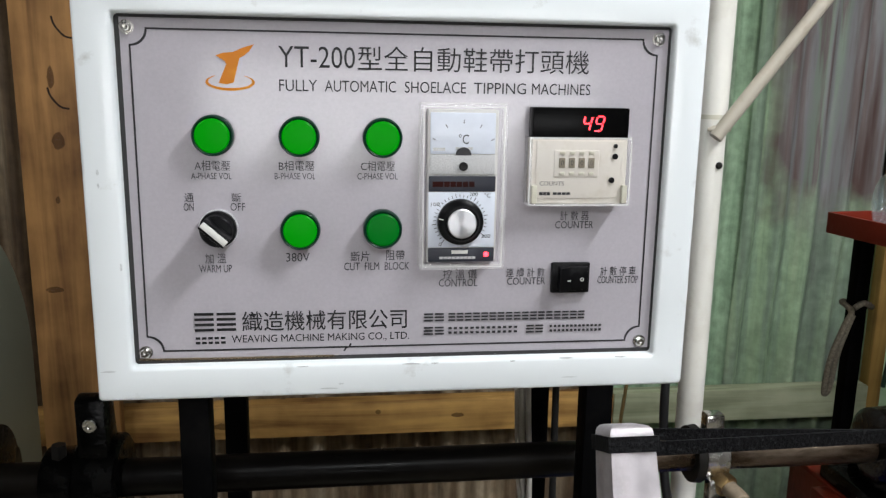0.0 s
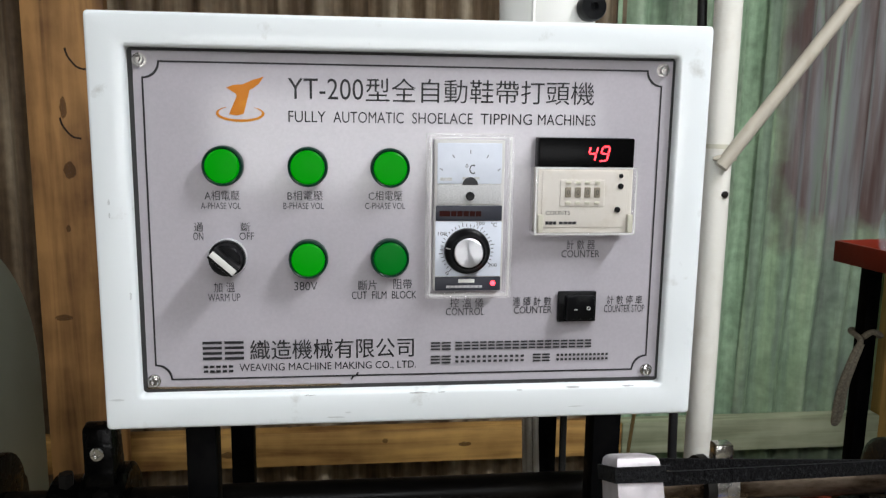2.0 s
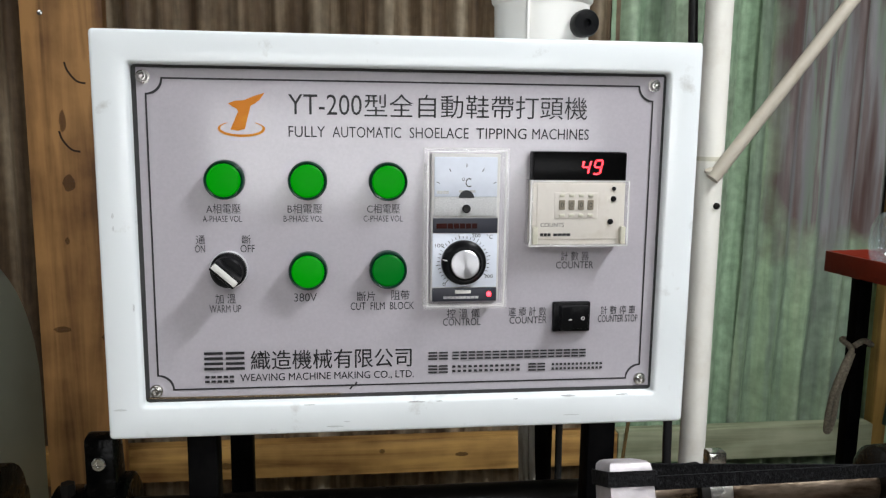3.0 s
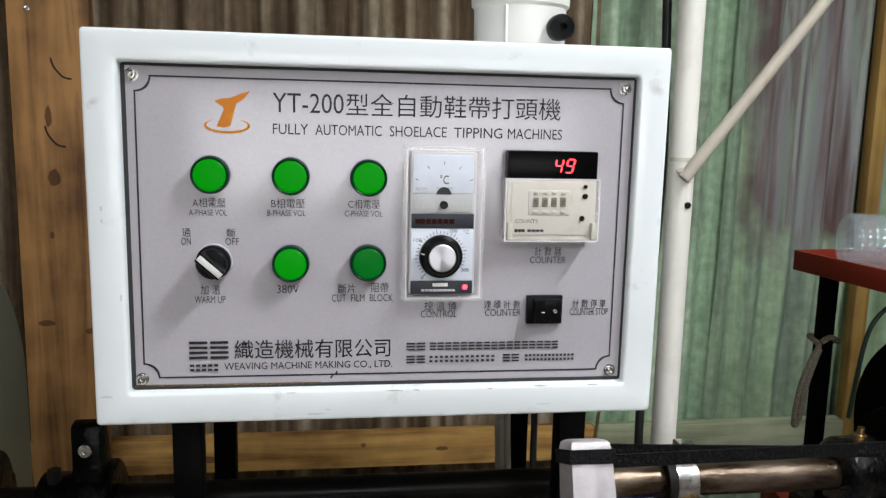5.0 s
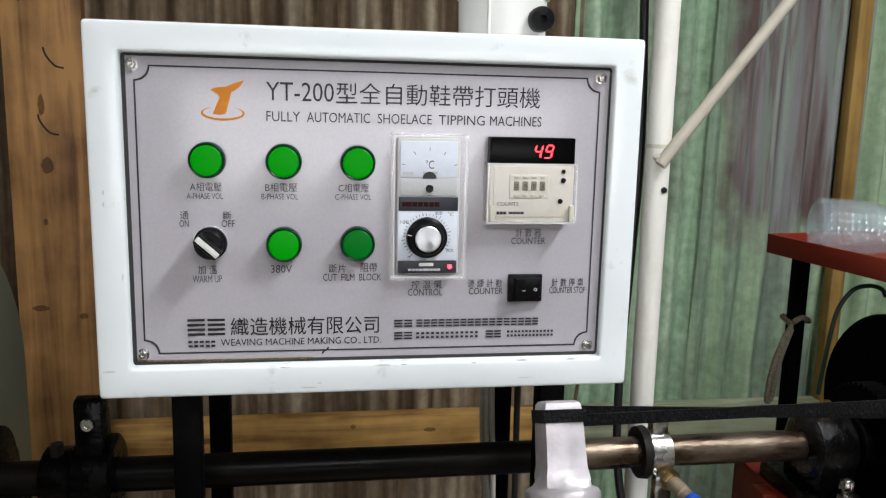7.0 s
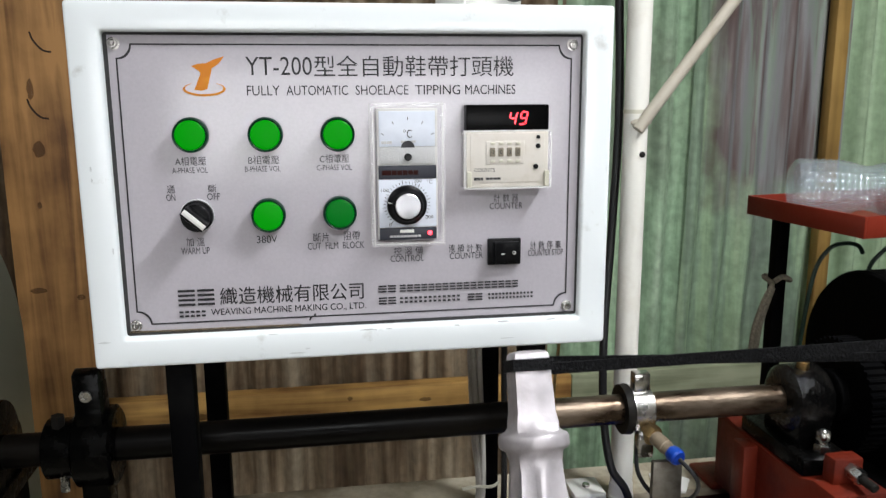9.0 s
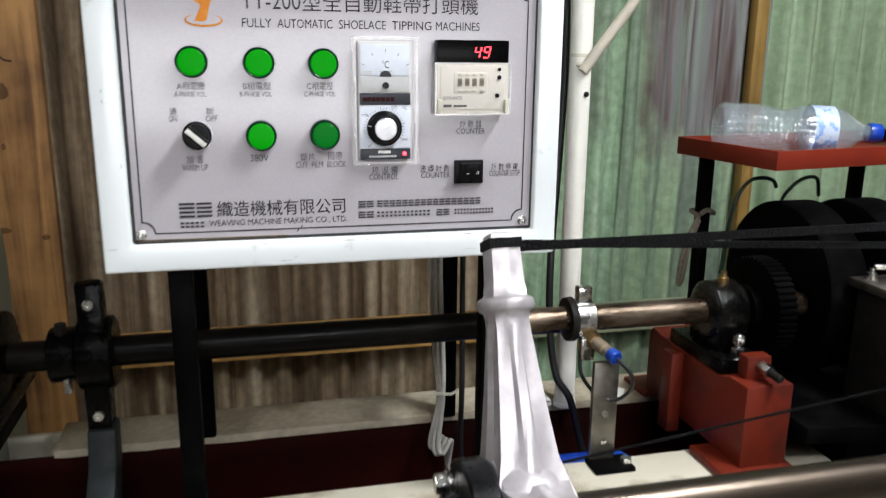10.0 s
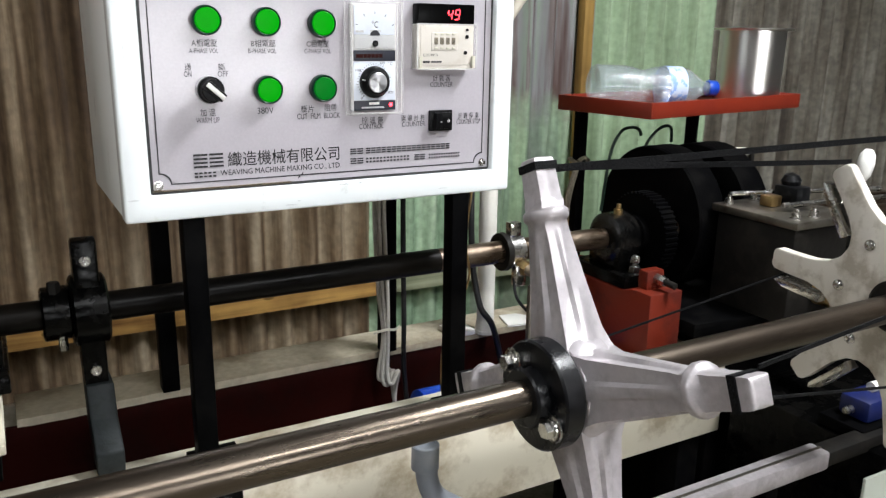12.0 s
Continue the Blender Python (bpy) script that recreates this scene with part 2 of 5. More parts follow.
GUARD_PAINT = material("pale_green_guard", (0.42, 0.45, 0.39), 0.4, spots=(0.38, 0.40, 0.34), spot_amount=0.5, spot_scale=7)
GREY_PVC = material("grey_pvc", (0.20, 0.22, 0.25), 0.4, spots=(0.28, 0.29, 0.3), spot_amount=0.5, spot_scale=20)
BLUE_PLASTIC = material("blue_plastic", (0.006, 0.04, 0.34), 0.3, spots=(0.02, 0.10, 0.5), spot_amount=0.5, spot_scale=30)
BRASS = material("brass", (0.45, 0.31, 0.14), 0.35, 1.0, spots=(0.25, 0.16, 0.08), spot_amount=0.7, spot_scale=60)
LACE = material("black_woven_lace", (0.0045, 0.0045, 0.005), 0.7, spec=0.12, spots=(0.026, 0.026, 0.028), spot_amount=0.7, spot_scale=420, spot_edge=(0.54, 0.66), bump=0.8, bump_scale=500)
GREY_CABLE = material("grey_cable", (0.48, 0.46, 0.42), 0.45, spots=(0.3, 0.27, 0.22), spot_amount=0.6, spot_scale=30)
BLACK_CABLE = material("black_cable", (0.010, 0.010, 0.011), 0.4)
ROPE = material("grubby_rope", (0.22, 0.19, 0.14), 0.9, bump=0.6, bump_scale=400, grain=0.3, grain_scale=300)
PET = material("clear_bottle_plastic", (0.36, 0.43, 0.46), 0.05, alpha=0.26, spec=1.0, ior=2.2, coat=1.0)
LABEL_BLUE = material("bottle_label_film", (0.22, 0.36, 0.68), 0.3, spots=(0.50, 0.58, 0.72), spot_amount=1.0, spot_scale=70, spot_edge=(0.46, 0.5))
POT_STEEL = material("polished_pot_steel", (0.80, 0.78, 0.75), 0.28, 1.0, bump=0.30, bump_scale=16, stretch=(1, 1, 0.03))
GEAR_STEEL = material("oily_plate_steel", (0.22, 0.205, 0.175), 0.35, 0.9, spots=(0.12, 0.10, 0.08), spot_amount=0.8, spot_scale=24, bump=0.15)
DARK_CAST = material("dark_cast_iron", (0.010, 0.009, 0.008), 0.55, 0.1, spec=0.2, spots=(0.024, 0.021, 0.017), spot_amount=0.6, spot_scale=20, bump=0.3, bump_scale=90)
RED_LED = material("red_led", (0.5, 0.0, 0.0), 0.3, emission=(1.0, 0.03, 0.045), strength=9.0)
CONCRETE = material("dusty_concrete", (0.27, 0.245, 0.19), 0.9, spots=(0.13, 0.125, 0.085), spot_amount=0.8, spot_scale=3, grain=0.25, grain_scale=60, bump=0.5, bump_scale=40)
PLASTER = material("plain_wall", (0.14, 0.135, 0.125), 0.9, spots=(0.09, 0.085, 0.08), spot_amount=0.6, spot_scale=1.5)
CEILING = material("ceiling_sheet", (0.14, 0.135, 0.125), 0.8, spots=(0.09, 0.085, 0.08), spot_amount=0.6, spot_scale=1.2)
DAYLIGHT = material("daylight_backdrop", (0.8, 0.8, 0.8), 0.9, emission=(0.97, 0.98, 1.0), strength=7.2)
TUBE = material("lamp_tube", (0.9, 0.9, 0.9), 0.4, emission=(1.0, 0.97, 0.93), strength=6.0)
FITTING = material("dull_brass_stem", (0.30, 0.24, 0.17), 0.45, 0.3, spots=(0.16, 0.12, 0.08), spot_amount=0.6, spot_scale=60)
BLUE_PAINT = material("dark_blue_paint", (0.002, 0.008, 0.075), 0.5, spots=(0.002, 0.005, 0.035), spot_amount=0.6, spot_scale=25)
RUST_SHEET = streaked("brown_corrugated_sheet", [(0.34, (0.062, 0.036, 0.018)), (0.44, (0.150, 0.100, 0.056)), (0.52, (0.255, 0.190, 0.120)), (0.66, (0.42, 0.345, 0.245))], 13.0, blot=(0.080, 0.046, 0.024), blot_amount=0.7, blot_scale=3.0, blot_edge=(0.5, 0.68), fine=(0.72, 1.25))
GREY_SHEET = streaked("grey_brown_corrugated_sheet", [(0.34, (0.045, 0.034, 0.024)), (0.44, (0.105, 0.088, 0.066)), (0.53, (0.165, 0.150, 0.120)), (0.66, (0.27, 0.255, 0.215))], 13.0, blot=(0.10, 0.085, 0.06), blot_amount=0.6, blot_scale=4.0, fine=(0.6, 1.3))
GREEN_SHEET = streaked("green_corrugated_sheet", [(0.30, (0.12, 0.17, 0.115)), (0.42, (0.23, 0.34, 0.22)), (0.52, (0.33, 0.47, 0.31)), (0.66, (0.45, 0.58, 0.41))], 14.0, blot=(0.16, 0.145, 0.125), blot_amount=0.5, blot_scale=2.6, blot_edge=(0.52, 0.64), fine=(0.7, 1.25))
WORN_SHEET = streaked("worn_green_sheet", [(0.32, (0.15, 0.19, 0.14)), (0.43, (0.23, 0.32, 0.22)), (0.53, (0.34, 0.47, 0.29)), (0.66, (0.45, 0.57, 0.37))], 15.0, blot=(0.19, 0.20, 0.19), blot_amount=0.55, blot_scale=3.2, fine=(0.75, 1.2))


def peeled(m, z_edge, x_edge, stops):
    """Paint peeled off above a ragged edge, showing bare grey and rusted metal in tall streaks."""
    nt = m.node_tree
    b = nt.nodes["Principled BSDF"]
    was = b.inputs["Base Color"].links[0].from_socket
    co = nt.nodes.new("ShaderNodeTexCoord")
    sep = nt.nodes.new("ShaderNodeSeparateXYZ")
    nt.links.new(co.outputs["Object"], sep.inputs[0])
    mp = nt.nodes.new("ShaderNodeMapping")
    mp.inputs["Scale"].default_value = (1, 1, 0.07)
    nt.links.new(co.outputs["Object"], mp.inputs["Vector"])
    streak, edge = nt.nodes.new("ShaderNodeTexNoise"), nt.nodes.new("ShaderNodeTexNoise")
    streak.inputs["Scale"].default_value, streak.inputs["Detail"].default_value = 19, 5
    edge.inputs["Scale"].default_value, edge.inputs["Detail"].default_value = 9, 7
    nt.links.new(mp.outputs[0], streak.inputs["Vector"])
    nt.links.new(co.outputs["Object"], edge.inputs["Vector"])
    masks = []
    for axis, at, soft, wobble in (("Z", z_edge, 0.05, 0.30), ("X", x_edge, 0.025, 0.10)):
        k = nt.nodes.new("ShaderNodeMath")
        k.operation = "MULTIPLY_ADD"
        k.inputs[1].default_value = wobble
        nt.links.new(edge.outputs["Fac"], k.inputs[0])
        nt.links.new(sep.outputs[axis], k.inputs[2])
        r = nt.nodes.new("ShaderNodeMapRange")
        r.inputs["From Min"].default_value, r.inputs["From Max"].default_value = at + wobble / 2 - soft, at + wobble / 2 + soft
        nt.links.new(k.outputs[0], r.inputs["Value"])
        masks.append(r)
    both = nt.nodes.new("ShaderNodeMath")
    both.operation = "MULTIPLY"
    nt.links.new(masks[0].outputs[0], both.inputs[0])
    nt.links.new(masks[1].outputs[0], both.inputs[1])
    ramp = nt.nodes.new("ShaderNodeValToRGB")
    els = ramp.color_ramp.elements
    while len(els) < len(stops):
        els.new(0.5)
    for e, (p, c) in zip(els, stops):
        e.position, e.color = p, (*c, 1)
    nt.links.new(streak.outputs["Fac"], ramp.inputs[0])
    mx = nt.nodes.new("ShaderNodeMix")
    mx.data_type = "RGBA"
    nt.links.new(both.outputs[0], mx.inputs["Factor"])
    nt.links.new(was, mx.inputs["A"])
    nt.links.new(ramp.outputs[0], mx.inputs["B"])
    nt.links.new(mx.outputs["Result"], b.inputs["Base Color"])


peeled(WORN_SHEET, 1.21, 0.866, [(0.36, (0.105, 0.062, 0.054)), (0.44, (0.17, 0.138, 0.132)), (0.505, (0.255, 0.25, 0.255)), (0.56, (0.23, 0.28, 0.225)), (0.60, (0.175, 0.138, 0.132)), (0.68, (0.31, 0.345, 0.31))])
LIME_SHEET = streaked("lime_corrugated_sheet", [(0.3, (0.19, 0.26, 0.15)), (0.45, (0.30, 0.40, 0.25)), (0.55, (0.36, 0.48, 0.31)), (0.7, (0.45, 0.56, 0.38))], 13.0, fine=(0.8, 1.15))
PLANK = timber("brown_plank", (0.115, 0.050, 0.015), (0.45, 0.232, 0.078), "Z")
BARK = material("dark_split_wood", (0.020, 0.009, 0.004), 0.8)
KNOT = material("knot_wood", (0.075, 0.030, 0.010), 0.7, alpha=0.5, spots=(0.03, 0.012, 0.005), spot_amount=0.8, spot_scale=120)
BEAM = timber("yellow_beam", (0.17, 0.072, 0.016), (0.62, 0.36, 0.105), "X")
PALE_BEAM = timber("pale_green_beam", (0.20, 0.22, 0.13), (0.42, 0.44, 0.29), "X")
POST_WOOD = timber("ochre_post", (0.17, 0.092, 0.018), (0.37, 0.22, 0.055), "Z")

# ---- builders ----
ORIGIN = {}


def thing(name, label, category, base=(0, 0, 0), group="", kind=""):
    ob = new(name)
    ob.location = base
    ORIGIN[ob.name] = Vector(base)
    return tagged(ob, label, category, group, kind)


def part(name, bm, mat, parent=None, label="", smooth=True, angle=35):
    """One bmesh, in world coordinates, as one mesh object under a thing or a part."""
    me = bpy.data.meshes.new(name)
    o = ORIGIN[parent.name] if parent else Vector((0, 0, 0))
    for v in bm.verts:
        v.co -= o
    bm.normal_update()
    if smooth:
        for f in bm.faces:
            f.smooth = True
        for e in bm.edges:
            if len(e.link_faces) != 2 or e.calc_face_angle(0) > radians(angle):
                e.smooth = False
    bm.to_mesh(me)
    bm.free()
    me.materials.append(mat)
    ob = new(name, me)
    if parent:
        ob.parent = parent
    ORIGIN[ob.name] = o
    return tagged(ob, label)


def single(name, bm, mat, label, category, base=(0, 0, 0), kind="", group=""):
    """A thing that is one mesh."""
    for v in bm.verts:
        v.co -= Vector(base)
    ob = part(name, bm, mat)
    ob.location = base
    ORIGIN[ob.name] = Vector(base)
    return tagged(ob, label, category, group, kind)


def box(x0, x1, y0, y1, z0, z1, bevel=0.0, segs=2, bm=None):
    b = bmesh.new()
    bmesh.ops.create_cube(b, size=1, matrix=Matrix.Translation(((x0 + x1) / 2, (y0 + y1) / 2, (z0 + z1) / 2)) @ Matrix.Diagonal((x1 - x0, y1 - y0, z1 - z0, 1)))
    if bevel:
        bmesh.ops.bevel(b, geom=b.edges[:], offset=bevel, segments=segs, affect="EDGES", profile=0.5)
    return join(bm, b)


def join(bm, b):
    if bm is None:
        return b
    me = bpy.data.meshes.new("tmp")
    b.to_mesh(me)
    b.free()
    bm.from_mesh(me)
    bpy.data.meshes.remove(me)
    return bm


def turned(p0, p1, profile, segs=32, bm=None, closed=True):
    """A turned body round the line p0 to p1: profile of (distance along the line, radius)."""
    p0, p1 = Vector(p0), Vector(p1)
    ax = (p1 - p0).normalized()
    u = ax.orthogonal().normalized()
    w = ax.cross(u)
    b = bmesh.new()
    rings = []
    for d, r in profile:
        c = p0 + ax * d
        rings.append([b.verts.new(c + (u * math.cos(a) + w * math.sin(a)) * max(r, 1e-5)) for a in (2 * math.pi * i / segs for i in range(segs))])
    for a, c in zip(rings, rings[1:]):
        for i in range(segs):
            b.faces.new((a[i], a[(i + 1) % segs], c[(i + 1) % segs], c[i]))
    if closed:
        b.faces.new(rings[0][::-1])
        b.faces.new(rings[-1])
    bmesh.ops.recalc_face_normals(b, faces=b.faces[:])
    return join(bm, b)


def rod(p0, p1, r, segs=24, bevel=0.0, bm=None):
    n = (Vector(p1) - Vector(p0)).length
    pr = [(0, r - bevel), (bevel, r), (n - bevel, r), (n, r - bevel)] if bevel else [(0, r), (n, r)]
    return turned(p0, p1, pr, segs, bm)


def hexagon(p0, p1, r, bm=None):
    n = (Vector(p1) - Vector(p0)).length
    return turned(p0, p1, [(0, r), (n * 0.85, r), (n, r * 0.9)], 6, bm)


def smooth_line(pts, n=8):
    pts = [Vector(p) for p in pts]
    if len(pts) < 3:
        return pts
    out = []
    for i in range(len(pts) - 1):
        a, b, c, d = pts[max(i - 1, 0)], pts[i], pts[i + 1], pts[min(i + 2, len(pts) - 1)]
        for k in range(n):
            t = k / n
            out.append(0.5 * ((2 * b) + (c - a) * t + (2 * a - 5 * b + 4 * c - d) * t * t + (3 * b - a - 3 * c + d) * t ** 3))
    return out + [pts[-1]]


def hose(pts, r, segs=10, n=8, flat=1.0, bm=None):
    """A cable, hose or strap through points; flat below 1 squashes its section."""
    line = smooth_line(pts, n)
    b = bmesh.new()
    rings, up = [], None
    for i, p in enumerate(line):
        d = (line[min(i + 1, len(line) - 1)] - line[max(i - 1, 0)]).normalized()
        up = d.orthogonal().normalized() if up is None else (up - d * up.dot(d)).normalized()
        s = d.cross(up)
        rings.append([b.verts.new(p + (up * math.cos(a) * flat + s * math.sin(a)) * r) for a in (2 * math.pi * k / segs for k in range(segs))])
    for a, c in zip(rings, rings[1:]):
        for i in range(segs):
            b.faces.new((a[i], a[(i + 1) % segs], c[(i + 1) % segs], c[i]))
    b.faces.new(rings[0][::-1])
    b.faces.new(rings[-1])
    bmesh.ops.recalc_face_normals(b, faces=b.faces[:])
    return join(bm, b)


def strap(pts, width, thick, side, n=1, bm=None):
    """A flat band through points; side is the direction of its width."""
    line = smooth_line(pts, n) if n > 1 else [Vector(p) for p in pts]
    side = Vector(side).normalized()
    b = bmesh.new()
    rings = []
    for i, p in enumerate(line):
        d = (line[min(i + 1, len(line) - 1)] - line[max(i - 1, 0)]).normalized()
        s = (side - d * side.dot(d)).normalized()
        u = d.cross(s)
        rings.append([b.verts.new(p + s * width / 2 * a + u * thick / 2 * c) for a, c in ((-1, -1), (1, -1), (1, 1), (-1, 1))])
    for a, c in zip(rings, rings[1:]):
        for i in range(4):
            b.faces.new((a[i], a[(i + 1) % 4], c[(i + 1) % 4], c[i]))
    b.faces.new(rings[0][::-1])
    b.faces.new(rings[-1])
    bmesh.ops.recalc_face_normals(b, faces=b.faces[:])
    return join(bm, b)


def prism(poly, axis, a0, a1, bevel=0.0, bm=None):
    """A polygon in the plane across axis ('x': poly of (y, z); 'y': of (x, z); 'z': of (x, y)), from a0 to a1."""
    place = {"x": lambda p, a: (a, p[0], p[1]), "y": lambda p, a: (p[0], a, p[1]), "z": lambda p, a: (p[0], p[1], a)}[axis]
    b = bmesh.new()
    lo = [b.verts.new(place(p, a0)) for p in poly]
    hi = [b.verts.new(place(p, a1)) for p in poly]
    b.faces.new(lo)
    b.faces.new(hi[::-1])
    n = len(poly)
    for i in range(n):
        b.faces.new((lo[i], hi[i], hi[(i + 1) % n], lo[(i + 1) % n]))
    bmesh.ops.recalc_face_normals(b, faces=b.faces[:])
    if bevel:
        bmesh.ops.bevel(b, geom=b.edges[:], offset=bevel, segments=2, affect="EDGES", profile=0.5)
    return join(bm, b)


def arc(cx, cy, r, a0, a1, n):
    return [(cx + r * math.cos(radians(a0 + (a1 - a0) * i / n)), cy + r * math.sin(radians(a0 + (a1 - a0) * i / n))) for i in range(n + 1)]


def lettering(text, rect, y, mat, parent, weight=0.0, lean=0.0):
    """Flat letters that fill rect (x0, z0, x1, z1) on an upright face at depth y."""
    cu = bpy.data.curves.new("lettering", "FONT")
    cu.body, cu.offset, cu.resolution_u = text, weight - 0.002, 3
    tmp = bpy.data.objects.new("lettering_tmp", cu)
    scene.collection.objects.link(tmp)
    deps = bpy.context.evaluated_depsgraph_get()
    me = bpy.data.meshes.new_from_object(tmp.evaluated_get(deps))
    bpy.data.objects.remove(tmp)
    b = bmesh.new()
    b.from_mesh(me)
    bpy.data.meshes.remove(me)
    xs, ys = [v.co.x for v in b.verts], [v.co.y for v in b.verts]
    x0, z0, x1, z1 = rect
    for v in b.verts:
        k = (v.co.y - min(ys)) / (max(ys) - min(ys))
        v.co = ((x0 + (v.co.x - min(xs)) / (max(xs) - min(xs)) * (x1 - x0)) + lean * k, y, z0 + k * (z1 - z0))
    return part("lettering", b, mat, parent, smooth=False)


def bars(rect, widths, y, mat, parent, gap=0.15, strokes=1):
    """A line of print that cannot be given as words: plain bars in rect."""
    x0, z0, x1, z1 = rect
    tot = sum(widths) + gap * (len(widths) - 1)
    x, b = x0, None
    for w in widths:
        dx = (x1 - x0) * w / tot
        h = (z1 - z0) / (2 * strokes - 1)
        for k in range(strokes):
            b = box(x, x + dx, y - 0.0003, y + 0.0001, z0 + 2 * k * h, z0 + (2 * k + 1) * h, bm=b)
        x += dx + (x1 - x0) * gap / tot
    return tagged(part("printed_bar", b, mat, parent, smooth=False), kind="stuff")

# ---- the shell of the workshop ----
WALL_Y = 1.005
floor = single("floor", box(-4, 5, -4, 1.2, -0.1, 0.0), CONCRETE, "dusty grey concrete workshop floor", "floor", kind="structure")
ceiling = single("ceiling", box(-4, 5, -4, 1.2, 2.95, 3.4), CEILING, "plain grey sheet ceiling", "ceiling", kind="structure")
single("wall_left", box(-4.1, -4, -4, 1.2, 0, 2.95), PLASTER, "plain grey side wall", "wall", kind="structure")
single("wall_right", box(5, 5.1, -4, 1.2, 0, 2.95), PLASTER, "plain grey side wall", "wall", kind="structure")
wall_front = thing("wall_front", "plain grey wall with a long low window", "wall", (0.5, -4, 0), kind="structure")
WX0, WX1, WZ0, WZ1 = -0.85, 1.45, 0.95, 1.60
for q in ((-4, WX0, 0, 2.95), (WX1, 5, 0, 2.95), (WX0, WX1, 0, WZ0), (WX0, WX1, WZ1, 2.95)):
    part("wall_piece", box(q[0], q[1], -4.1, -4, q[2], q[3]), PLASTER, wall_front)
window_1 = thing("window_1", "long low window bright with daylight", "window", (0.3, -4.05, WZ0), kind="structure")
for q in ((WX0, WX1, WZ0, WZ0 + 0.03), (WX0, WX1, WZ1 - 0.03, WZ1), (WX0, WX0 + 0.03, WZ0 + 0.03, WZ1 - 0.03), (WX1 - 0.03, WX1, WZ0 + 0.03, WZ1 - 0.03)):
    part("window_frame", box(q[0], q[1], -4.08, -4.03, q[2], q[3], 0.003), WHITE_PLASTIC, window_1)
single("backdrop", box(-1.6, 2.2, -4.32, -4.30, 0.4, 2.2), DAYLIGHT, "plain bright daylight outside the window", "backdrop", (0.3, -4.31, 1.3), kind="structure")
single("wall_outer", box(-4, 5, 1.08, 1.2, 0, 2.95), PLASTER, "plain wall behind the metal sheets", "wall", kind="structure")

wall_back = thing("wall_back", "weathered corrugated metal wall in brown and green sheets", "wall", kind="structure")


def corrugated(x0, x1, y, mat, z0=0.0, z1=2.95, pitch=0.072, depth=0.0205, lean=0.0, tuck=0.0, label=""):
    """One sheet with rolled waves, a little dented, with a thickness; tuck stands its upper part off the wall."""
    n = int((x1 - x0) / pitch * 12)
    m = 26
    b = bmesh.new()
    for back in (0, 1):
        grid = []
        for j in range(m + 1):
            z = z0 + (z1 - z0) * j / m
            row = []
            for i in range(n + 1):
                x = x0 + (x1 - x0) * i / n + lean * (z - 1.2)
                dent = 0.004 * noise.noise(Vector((x * 2.5, z * 1.3, 3.0)))
                off = -tuck * min(1.0, max(0.0, (z - 0.98) / 0.10))
                row.append(b.verts.new((x, y + off + depth * math.cos(2 * math.pi * (x - lean * (z - 1.2)) / pitch) + dent + 0.0012 * back, z)))
            grid.append(row)
        for j in range(m):
            for i in range(n):
                f = (grid[j][i], grid[j][i + 1], grid[j + 1][i + 1], grid[j + 1][i])
                b.faces.new(f if not back else f[::-1])
    return part("corrugated_sheet", b, mat, wall_back, label, angle=80)


corrugated(-4.0, -1.15, WALL_Y, RUST_SHEET, label="brown rusted corrugated sheet")
corrugated(-1.17, -0.08, WALL_Y - 0.004, RUST_SHEET, label="brown rusted corrugated sheet")
corrugated(-0.10, 0.52, WALL_Y, RUST_SHEET, label="brown rusted corrugated sheet")
corrugated(0.50, 0.835, WALL_Y, GREEN_SHEET, lean=0.01, depth=0.015, label="faded green corrugated sheet")
corrugated(0.814, 1.19, WALL_Y - 0.003, WORN_SHEET, lean=0.01, depth=0.015, tuck=0.012, label="green sheet worn to grey and rust")
corrugated(1.16, 1.74, WALL_Y + 0.006, LIME_SHEET, label="pale lime green corrugated sheet")
corrugated(1.72, 5.0, WALL_Y - 0.002, GREY_SHEET, label="grey brown weathered corrugated sheet")

# timber frame on the wall
wall_beam = thing("wall_beam", "yellow sawn timber rail nailed along the wall", "beam", (0, 0.965, 0.727), kind="structure")
part("board", box(-1.6, 0.535, 0.945, 0.985, 0.727, 0.800, 0.003), BEAM, wall_beam)
part("board", box(0.5365, 1.137, 0.947, 0.985, 0.727, 0.800, 0.003), PALE_BEAM, wall_beam, "pale green painted length")
for cx, cz, rx, rz in ((-0.30, 0.757, 0.020, 0.007), (0.02, 0.778, 0.006, 0.005), (0.19, 0.765, 0.014, 0.005)):
    part("knot", prism([(cx + rx * math.cos(i * 0.45), cz + rz * math.sin(i * 0.45) * (1 + 0.2 * math.cos(3 * i))) for i in range(14)], "y", 0.9446, 0.9454), KNOT, wall_beam, "dark knot", smooth=False)
plank = thing("wall_plank", "brown rough upright timber plank nailed on the wall", "plank", (-0.567, 0.93, 0.56), kind="structure")
part("board", box(-0.640, -0.494, 0.915, 0.943, 0.56, 2.95, 0.003), PLANK, plank)
part("nail", turned((-0.603, 0.9152, 1.655), (-0.603, 0.90, 1.655), [(0, 0.0052), (0.0015, 0.0050), (0.0022, 0.003), (0.0023, 0.0001)], 14), STEEL, plank, "bright nail head")
for cx, cz in ((-0.564, 1.556), (-0.580, 1.430)):
    part("crack", strap([(cx - 0.002, 0.9152, cz + 0.012), (cx + 0.003, 0.9150, cz - 0.004), (cx + 0.018, 0.9151, cz - 0.022), (cx + 0.034, 0.9152, cz - 0.026)], 0.0035, 0.0008, (0.5, 0, 1), 4), BARK, plank, "dark split in the wood", smooth=False)
